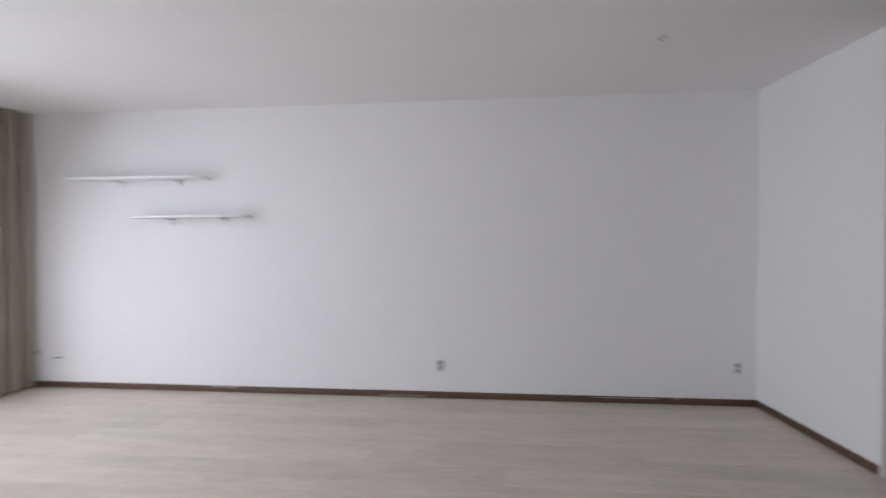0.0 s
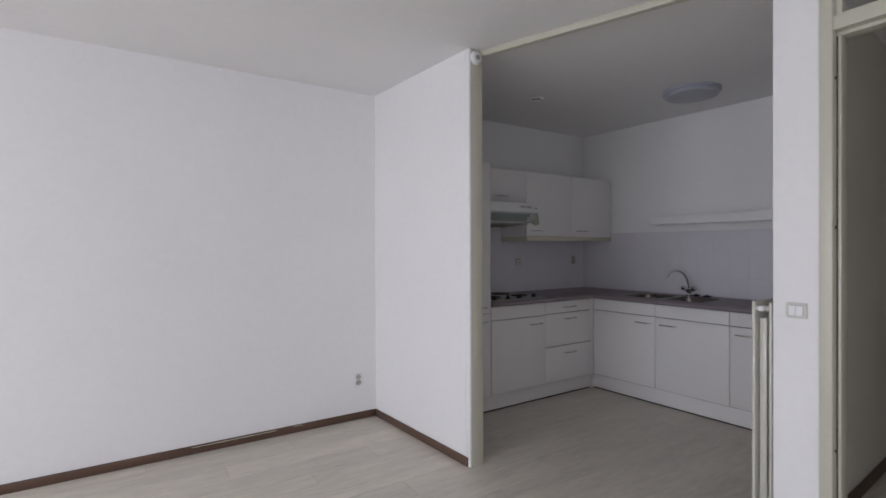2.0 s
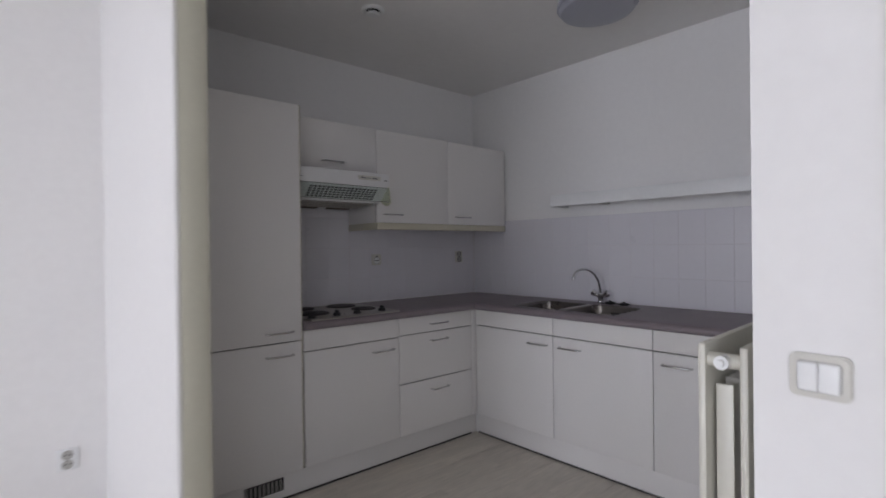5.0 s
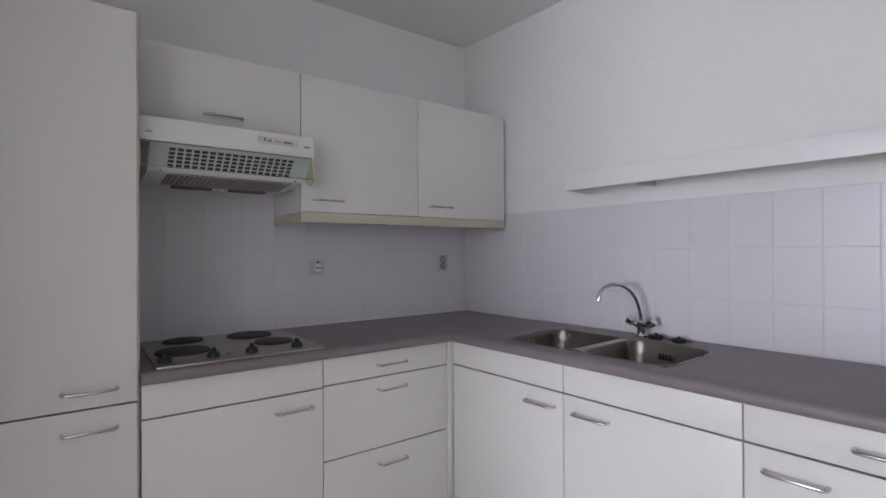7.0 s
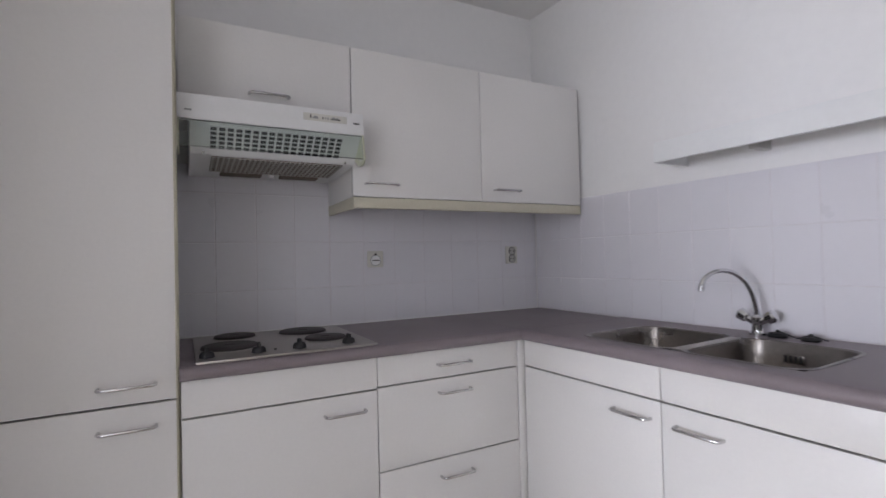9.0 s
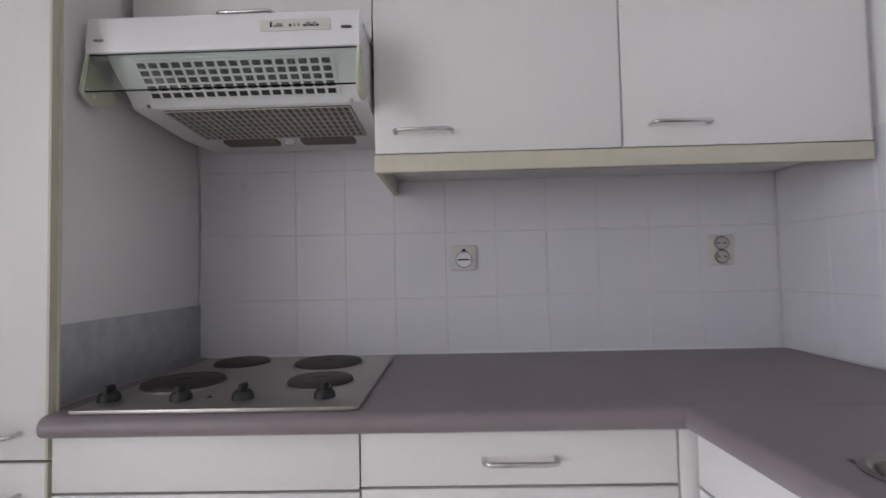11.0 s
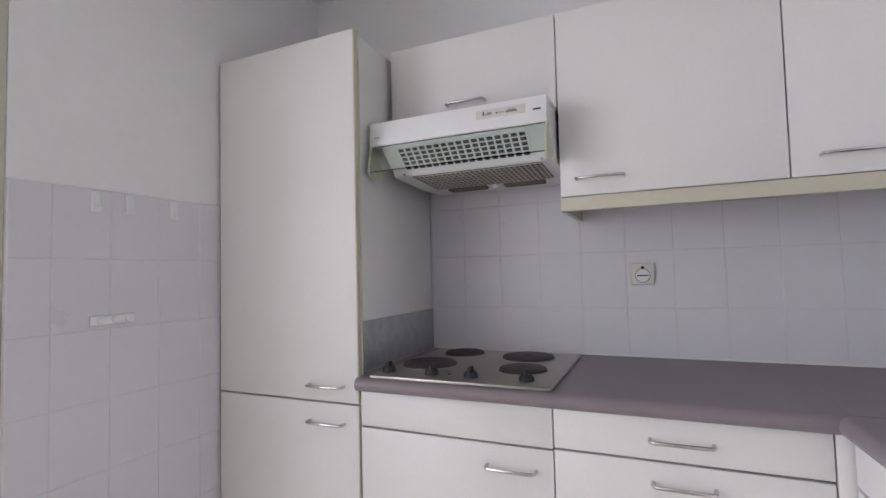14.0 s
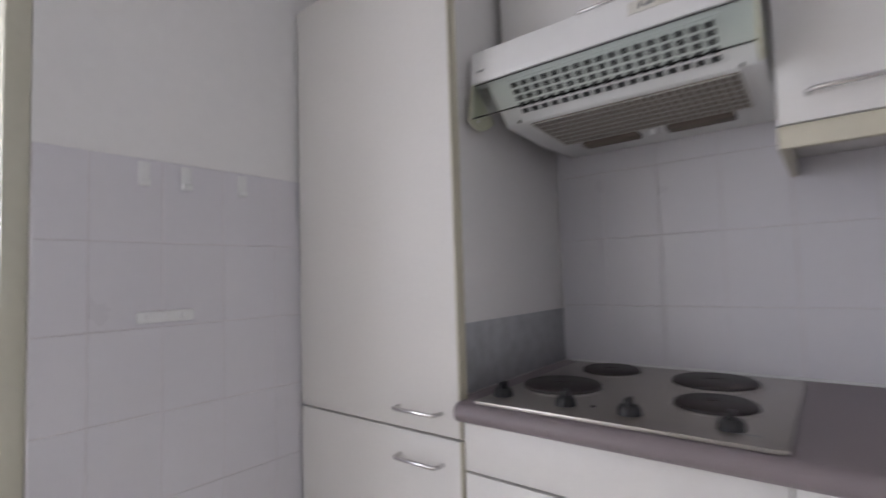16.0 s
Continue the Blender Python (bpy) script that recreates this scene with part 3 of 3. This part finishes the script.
for k, (a, w, h) in enumerate(((0.022, 0.004, 0.012), (0.03, 0.02, 0.004), (0.036, 0.012, 0.008), (0.064, 0.004, 0.006), (0.073, 0.004, 0.006), (0.082, 0.004, 0.006), (0.094, 0.034, 0.004), (0.1, 0.01, 0.009), (0.114, 0.008, 0.009))):
    part("mark", moved(bm_box(a, a + w, -0.0035, -0.0018, 0.008, 0.008 + h), pose(0.382, -0.5210, 0.153, -6, 0, 0)), M_GREYP if k % 3 else M_DARK, panel)
part("maker_mark", moved(bm_box(0.0, 0.022, -0.001, 0.001, 0, 0.0045), pose(0.558, -0.5225, 0.155, -6, 0, 0)), M_DARK, hood)
part("type_mark", moved(bm_box(0.0, 0.02, -0.001, 0.001, 0, 0.004), pose(0.02, -0.525, 0.142, -6, 0, 0)), M_GREYP, hood)
# grille holes in the slanting front
GR = pose(0.09, -0.4315, 0.0467) @ Matrix.Rotation(radians(47.2), 4, "X")
grille = part("grille", moved(bm_box(-0.004, 0.444, 0.0, 0.003, -0.003, 0.09), GR), M_HOOD, hood, "white grille with rows of slots")
for r in range(5):
    for c in range(17):
        part("slot", moved(bm_box(0.004 + c * 0.0258, 0.022 + c * 0.0258, -0.0015, 0.001, 0.002 + r * 0.0175, 0.0135 + r * 0.0175), GR), M_DARK, grille, smooth=False)
# tilted glass visor with its cheeks
visor = part("visor", bm_extrude_x([(-0.517, 0.116), (-0.5325, 0.031), (-0.528, 0.029), (-0.512, 0.114)], 0.006, HX - 0.006), M_GREEN, hood, "tilted greenish glass visor")
visor.visible_shadow = False
for x0, x1 in ((0.0, 0.0055), (HX - 0.0055, HX)):
    ck = [(-0.509, 0.1185), (-0.5205, 0.1185), (-0.539, 0.034), (-0.539, 0.028), (-0.532, 0.021), (-0.517, 0.012), (-0.498, 0.009), (-0.478, 0.012), (-0.455, 0.022), (-0.430, 0.042)]
    cheek = part("cheek", bm_extrude_x(ck, x0, x1), M_YELL, hood, "yellowed plastic cheek")
    part("pivot_pin", bm_tube([(x0 - 0.002, -0.503, 0.03), (x1 + 0.002, -0.503, 0.03)], 0.004, 10), M_HOOD, cheek)
FT = pose(0, -0.205, 0.0145) @ Matrix.Rotation(radians(-3.8), 4, "X")
flt = part("filter", moved(bm_box(0.10, 0.55, -0.2, 0.0, -0.003, 0.003), FT), M_FILTER, hood, "grey-brown grease filter")
for k in range(27):
    part("bar", moved(bm_box(0.102 + k * 0.017, 0.1075 + k * 0.017, -0.2, 0.0, -0.0055, -0.0025), FT), M_FILTBAR, flt, smooth=False)
for k in range(8):
    part("cross_bar", moved(bm_box(0.10, 0.55, -0.2 + k * 0.0284, -0.1989 + k * 0.0284, -0.005, -0.0028), FT), M_FILTBAR, flt, smooth=False)
for a in (0.14, 0.36):
    part("lamp_lens", bm_box(a, a + 0.15, -0.187, -0.14, 0.004, 0.016, 0.002), M_FILTER, hood, "dim brown lamp cover")
part("knob", moved(bm_lathe([(0, -0.008), (0.012, -0.008), (0.014, 0.008), (0, 0.008)], 16), pose(0.325, -0.163, 0.009)), M_HOOD, hood)
for a in (0.075, HX - 0.04):
    part("screw", moved(bm_lathe([(0, 0.003), (0.004, 0.003), (0.005, 0)], 12), pose(a, -0.4185, 0.034, 90, 0, 0)), M_HANDLE, hood)

# wall shelf above the sink
sh = thing("wall_shelf", SINK @ pose(0.915, 0, 1.549), "long white wall shelf with a deep front board", "shelf")
part("front_board", bm_box(0.0, 1.65, -0.205, -0.187, 0.0, 0.078, 0.002), M_PLASTW, sh)
part("top_board", bm_box(0.016, 1.65, -0.187, -0.001, 0.058, 0.076, 0.001), M_PLASTW, sh)
part("end_board", bm_box(0.0, 0.016, -0.187, -0.001, 0.0, 0.076, 0.001), M_PLASTW, sh)
part("bracket", bm_box(0.30, 0.33, -0.10, -0.001, 0.004, 0.058, 0.002), M_CARC, sh, "small grey bracket")


# ---- sockets and switches ----
def plate(name, m, w, h, label, category, dark=M_PLAST):
    t = thing(name, m, label, category)
    part("plate", bm_box(-w / 2, w / 2, -0.012, 0, -h / 2, h / 2, 0.004, 3), dark, t)
    return t


def outlet(t, z, r=0.0185, rim=M_PLASTD):
    # disc tone and rim colour paint the shade of the socket recess
    o = part("outlet", moved(bm_lathe([(r + 0.003, 0.0), (r + 0.002, 0.003), (r, 0.002), (r - 0.001, 0.0006), (0, 0.0006)], 24), pose(0, -0.0125, z, 90, 0, 0)), M_PLASTD, t)
    part("outlet_rim", moved(bm_lathe([(r + 0.0005, 0.0032), (r + 0.003, 0.0032), (r + 0.0032, 0)], 24), pose(0, -0.0125, z, 90, 0, 0)), rim, t)
    for sx in (-1, 1):
        part("pin_hole", moved(bm_lathe([(0, 0), (0.0036, 0), (0.0036, 0.0012), (0, 0.0012)], 10), pose(sx * 0.0095, -0.0132, z, 90, 0, 0)), M_DARK, o)
    for za, zb in ((z + r - 0.004, z + r), (z - r, z - r + 0.004)):
        part("earth_clip", bm_box(-0.003, 0.003, -0.0146, -0.011, za, zb), M_HANDLE, o)


t = plate("wall_socket", pose(2.214, -0.006, 1.204), 0.074, 0.094, "ivory double wall socket above the worktop", "socket")
outlet(t, 0.021, rim=M_DARK)
outlet(t, -0.021, rim=M_DARK)
t = plate("cooker_outlet", pose(1.418, -0.006, 1.198), 0.078, 0.078, "square ivory cooker outlet above the worktop", "socket")
part("insert_ring", moved(bm_lathe([(0.0235, 0.0008), (0.0258, 0.0008), (0.026, 0)], 28), pose(0, -0.0122, -0.006, 90, 0, 0)), M_GREYP, t)
part("insert", moved(bm_lathe([(0, 0.002), (0.022, 0.002), (0.0235, 0), (0.0235, -0.002)], 24), pose(0, -0.0125, -0.006, 90, 0, 0)), M_PLASTW, t)
part("slit", bm_box(-0.018, 0.018, -0.0165, -0.0142, -0.0085, -0.004), M_DARK, t)
part("pilot", moved(bm_lathe([(0, 0.002), (0.005, 0.002), (0.006, 0)], 12), pose(0, -0.0125, 0.022, 90, 0, 0)), M_DARK, t, "dark round pilot lens")
for x, z in ((-0.355, 0.312), (-2.79, 0.285), (-6.62, 0.325)):
    t = plate("wall_socket", pose(x, LIV_Y, z), 0.08, 0.10 if x > -6 else 0.08, "white double wall socket above the dark baseboard", "socket", M_PLASTW)
    if x > -6:
        outlet(t, 0.022)
        outlet(t, -0.022)
    else:
        outlet(t, 0.0)
t = plate("cable_box", pose(-6.39, LIV_Y, 0.30), 0.09, 0.055, "small white cable outlet box on the wall", "outlet", M_PLASTW)
part("lip", bm_box(-0.04, 0.04, -0.022, -0.012, -0.026, -0.012, 0.003), M_GREYP, t)
sw = thing("light_switch", pose(SW_X, -2.80, 1.085, 0, 0, -90), "ivory double rocker light switch beside the doorway", "switch")
part("plate", moved(merge(bm_prism(rounded(-0.037, 0.037, -0.032, 0.032, 0.009), 0.0, 0.009), bm_prism(rounded(-0.0345, 0.0345, -0.0295, 0.0295, 0.008), 0.009, 0.012)), pose(0, 0, 0, 90, 0, 0)), M_PLAST, sw)
part("rim", moved(bm_prism(rounded(-0.027, 0.027, -0.023, 0.023, 0.007), -0.0005, 0.0022), pose(0, -0.012, 0, 90, 0, 0)), M_PLASTD, sw, "fine grey line round the rockers")
for a, b, tilt in ((-0.0255, -0.0003, 4), (0.0003, 0.0255, -4)):
    part("rocker", moved(bm_box(a, b, -0.004, 0.004, -0.0212, 0.0212, 0.003, 3), pose(0, -0.0158, 0, tilt, 0, 0)), M_PLASTW, sw)

# hooks and a strip on the tiled face of the short wall
for y in (-1.030, -0.931, -0.781):
    h = thing("wall_hook", pose(-0.0145, y, 1.42, 0, 0, 90), "small white adhesive hook on the tiles", "hook", "hooks on the tiles")
    part("plate", bm_box(-0.013, 0.013, -0.006, 0, 0.0, 0.06, 0.003), M_PLASTW, h)
    part("peg", bm_extrude_x([(-0.004, 0.003), (-0.004, 0.012), (-0.010, 0.016), (-0.012, 0.012), (-0.011, 0.003)], -0.012, 0.012), M_PLASTW, h)
st = thing("towel_strip", pose(-0.0145, -0.98, 1.105, 0, 0, 90), "slim white holder strip with round holes", "holder")
part("strip", bm_box(-0.066, 0.066, -0.008, 0, -0.014, 0.014, 0.005), M_PLASTW, st)
for k in (-0.04, 0.0, 0.04):
    part("boss", moved(bm_lathe([(0, 0.004), (0.006, 0.004), (0.008, 0)], 14), pose(k, -0.008, 0, 90, 0, 0)), M_PLASTW, st)

# ---- radiator on the partition ----
rad = thing("radiator", PART @ pose(-0.05, 0.004, 0.0), "cream double-panel steel radiator on the partition wall", "radiator")
for y in (0.022, 0.088):
    pts = bm_box(0.0, 1.3, y - 0.007, y + 0.007, 0.12, 1.105, 0.005)
    pn = part("panel", pts, M_RAD, rad, "cream pressed steel panel")
    for k in range(24):
        part("rib", bm_box(0.04 + k * 0.052, 0.062 + k * 0.052, y + 0.0065, y + 0.0105, 0.16, 1.07, 0.003, 1), M_RAD, pn)
for k in range(2, 58):
    part("fin", bm_box(0.05 + k * 0.02, 0.053 + k * 0.02, 0.032, 0.076, 0.16, 1.03), M_CARC, rad, smooth=False)
part("end_plate", bm_box(0.03, 0.034, 0.046, 0.074, 0.17, 1.03, 0.001), M_RAD, rad)
part("end_plate", bm_box(0.036, 0.040, 0.029, 0.037, 0.17, 1.03, 0.001), M_RAD, rad)
part("header", bm_tube([(0.02, 0.022, 1.075), (0.02, 0.088, 1.075)], 0.013, 14), M_RAD, rad)
part("bleed_valve", bm_tube([(0.02, 0.055, 1.075), (-0.006, 0.055, 1.075), (-0.0061, 0.055, 1.075), (-0.014, 0.055, 1.075)], [0.012, 0.012, 0.007, 0.006], 16), M_PLASTW, rad, "white bleed valve")
part("header", bm_tube([(0.02, 0.022, 0.15), (0.02, 0.088, 0.15)], 0.013, 14), M_RAD, rad)
part("valve", merge(bm_tube([(0.02, 0.055, 0.15), (-0.03, 0.055, 0.15)], 0.014, 14), bm_tube([(-0.018, 0.055, 0.15), (-0.018, 0.055, 0.0)], 0.008, 12)), M_HANDLE, rad, "chrome pipe valve")
part("wall_bracket", bm_box(0.2, 0.23, 0.0, 0.03, 0.3, 0.9), M_RAD, rad)

# ---- ceiling things ----
lamp = thing("ceiling_lamp", pose(1.82, -1.565, CEIL), "round flat white ceiling lamp, switched off", "ceiling lamp")
part("base", bm_lathe([(0, 0), (0.205, 0), (0.207, -0.018), (0.2, -0.022), (0, -0.022)], 48), M_LAMP, lamp)
part("cover", bm_lathe([(0.196, -0.02), (0.195, -0.034), (0.185, -0.046), (0.15, -0.055), (0.08, -0.06), (0, -0.061)], 48), M_LAMP, lamp, "opal plastic cover")
det = thing("ceiling_vent_valve", pose(0.94, -0.765, CEIL), "round white ventilation valve in the ceiling", "vent")
part("ring", bm_lathe([(0.035, 0), (0.06, 0), (0.062, -0.006), (0.05, -0.016), (0.04, -0.012)], 32), M_PLASTW, det)
part("cone", bm_lathe([(0, -0.012), (0.03, -0.016), (0.034, -0.024), (0.028, -0.03), (0, -0.031)], 32), M_PLASTW, det)
part("throat", bm_lathe([(0, -0.002), (0.036, -0.002), (0.036, -0.004), (0, -0.004)], 32), M_DARK, det)
fit_ = thing("ceiling_connection", pose(-1.33, -1.30, CEIL), "small bare lamp wires at a ceiling point", "wiring")
part("wire", bm_tube([(0, 0, 0), (0.005, 0.005, -0.014), (0.016, 0.008, -0.02)], 0.0026, 8), M_GREYP, fit_)
part("wire", bm_tube([(-0.01, 0.03, 0), (-0.016, 0.034, -0.012), (-0.022, 0.034, -0.02)], 0.0026, 8), M_GREYP, fit_)
part("hook", bm_tube([(0.0, 0.05, 0), (0.0, 0.052, -0.012), (0.012, 0.055, -0.018)], 0.003, 8), M_GREYP, fit_)
al = thing("door_contact_alarm", pose(-0.075, STUB_END, CEIL - 0.055), "small round white alarm sounder on the post", "alarm")
part("base", moved(bm_lathe([(0, 0.024), (0.022, 0.024), (0.034, 0.02), (0.04, 0.008), (0.041, 0)], 28), pose(0, 0, 0, 90, 0, 0)), M_PLASTW, al)
part("grille", moved(bm_lathe([(0, 0.027), (0.012, 0.027), (0.016, 0.024)], 20), pose(0, 0, 0, 90, 0, 0)), M_GREYP, al)

# ---- living room shelves and curtain ----
for x0, x1, z in ((-6.11, -4.86, 1.92), (-5.58, -4.47, 1.575)):
    s = thing("wall_shelf", pose(x0, LIV_Y, z), "thin white wall shelf on small brackets", "shelf", "living room shelves")
    part("board", bm_box(0, x1 - x0, -0.20, 0, 0, 0.02, 0.002), M_PLASTW, s)
    for k in (0.3, 0.75):
        part("bracket", bm_extrude_x([(0, -0.06), (0, 0), (-0.15, 0), (-0.15, -0.008), (-0.02, -0.02)], (x1 - x0) * k, (x1 - x0) * k + 0.03), M_PLASTW, s)


def bm_curtain(length, height, amp, folds):
    bm = bmesh.new()
    n, rows = folds * 10, 14
    grid = []
    for j in range(rows + 1):
        z = height * j / rows
        sp = 1 + 0.06 * (1 - j / rows)
        row = []
        for i in range(n + 1):
            s = i / n
            ph = 2 * math.pi * folds * s + 0.5 * noise.noise(Vector((s * 6, 0.3, z * 0.4)))
            d = amp * (0.75 + 0.4 * noise.noise(Vector((s * 5, 2.0, z * 0.5)))) * math.sin(ph)
            row.append(bm.verts.new((s * length * sp + 0.01 * noise.noise(Vector((s * 9, 5, z))), d, z)))
        grid.append(row)
    for j in range(rows):
        for i in range(n):
            bm.faces.new((grid[j][i], grid[j][i + 1], grid[j + 1][i + 1], grid[j + 1][i]))
    bmesh.ops.solidify(bm, geom=bm.faces[:], thickness=0.003)
    return bm


cur = thing("curtain", pose(-6.66, LIV_Y - 0.02, 0.02, 0, 0, -90), "floor-length beige curtain drawn to the corner", "curtain")
part("cloth", bm_curtain(0.7, CEIL - 0.024, 0.085, 5), M_CURT, cur)
part("track", bm_box(0.72, 3.9, -0.012, 0.012, CEIL - 0.05, CEIL - 0.022, 0.002), M_PLASTW, cur, "white curtain track")


# ---- floor planks and tiles ----
def shared_piece(cache, key, make):
    if key not in cache:
        cache[key] = make()
    return cache[key]


def piece(name, me, parent, m):
    ob = new(name, me)
    ob.parent = parent
    ob.matrix_basis = m
    return ob


def tile_mesh(w, h):
    bm = bmesh.new()
    c, t = 0.0014, 0.006
    lo = [bm.verts.new(p) for p in ((0, 0, 0), (w, 0, 0), (w, 0, h), (0, 0, h))]
    mi = [bm.verts.new((x, -t + c, z)) for x, z in ((0, 0), (w, 0), (w, h), (0, h))]
    hi = [bm.verts.new((x, -t, z)) for x, z in ((c, c), (w - c, c), (w - c, h - c), (c, h - c))]
    for a, b in ((lo, mi), (mi, hi)):
        for k in range(4):
            bm.faces.new((a[k], a[(k + 1) % 4], b[(k + 1) % 4], b[k]))
    bm.faces.new(hi)
    bmesh.ops.recalc_face_normals(bm, faces=bm.faces[:])
    return mesh_of("tile", bm, M_TILE)


tiles = {}


def tile_field(parent, m, x0, x1, first, pitch, rows, joint=0.0022):
    """Tiles between x0 and x1 with a joint at first; rows: (z0, z1) pairs. The wall's face is y = 0."""
    k0 = math.floor((x0 - first) / pitch)
    x = first + k0 * pitch
    while x < x1 - 0.01:
        a, b = max(x + joint / 2, x0), min(x + pitch - joint / 2, x1)
        if b - a > 0.012:
            for z0, z1 in rows:
                w, h = round(b - a, 4), round(z1 - z0 - joint, 4)
                me = shared_piece(tiles, (w, h), lambda: tile_mesh(w, h))
                jit = pose(a, random.uniform(-0.0003, 0.0003), z0 + joint / 2, random.uniform(-0.06, 0.06), 0, random.uniform(-0.06, 0.06))
                piece("tile", me, parent, m @ jit)
        x += pitch


ROWS = [(0.902, 1.076), (1.076, 1.281), (1.281, 1.486)]
grout = part("grout_bed", bm_box(0.577, 2.392, -0.0046, -0.0005, 0.89, 1.60), M_GROUT, wall_hob)
tile_field(wall_hob, pose(0, 0, 0), 0.578, 1.20, 0.887, 0.1585, ROWS + [(1.486, 1.60)])
tile_field(wall_hob, pose(0, 0, 0), 1.2045, 2.388, 0.887, 0.1585, ROWS)
part("grout_bed", bm_box(0.006, 2.585, -0.0046, -0.0005, 0.89, 1.486), M_GROUT, wall_sink)
tile_field(wall_sink, pose(0, 0, 0), 0.012, 2.585, 1.386, 0.1485, ROWS)
SM = pose(STUB_X1, STUB_END + 0.045, 0, 0, 0, 90)
gb = part("grout_bed", bm_box(0.0, 1.25, -0.0046, -0.0005, 0.005, 1.486), M_GROUT, wall_stub)
gb.matrix_basis = SM
tile_field(wall_stub, SM, 0.002, 1.0, 0.10, 0.153, [(0.012, 0.264), (0.264, 0.468), (0.468, 0.672), (0.672, 0.876), (0.876, 1.080), (1.080, 1.284), (1.284, 1.488)])


def plank_mesh(w, l):
    bm = bmesh.new()
    c, t = 0.0008, 0.006
    lo = [bm.verts.new(p) for p in ((0, 0, -t), (l, 0, -t), (l, w, -t), (0, w, -t))]
    mi = [bm.verts.new((x, y, -c)) for x, y in ((0, 0), (l, 0), (l, w), (0, w))]
    hi = [bm.verts.new((x, y, 0)) for x, y in ((c, c), (l - c, c), (l - c, w - c), (c, w - c))]
    for a, b in ((lo, mi), (mi, hi)):
        for k in range(4):
            bm.faces.new((a[k], a[(k + 1) % 4], b[(k + 1) % 4], b[k]))
    bm.faces.new(hi)
    bmesh.ops.recalc_face_normals(bm, faces=bm.faces[:])
    return mesh_of("plank", bm, M_PLANK)


planks = {}
PW, PL = 0.192, 1.285
y = -0.05
row = 0
while y > -6.0:
    x = -6.92 - (row * 0.437) % PL
    while x < 4.2:
        a, b = max(x, -6.92), min(x + PL, 4.2)
        if b - a > 0.03 and (b < 3.2 or y < -1.2) and not (y < -4.2 and x > 0.45):
            ln = round(b - a - 0.0012, 3)
            me = shared_piece(planks, ln, lambda: plank_mesh(PW - 0.0012, ln))
            piece("plank", me, floor, pose(a, y - PW, random.uniform(-0.0003, 0.0003)))
        x += PL
    y -= PW
    row += 1
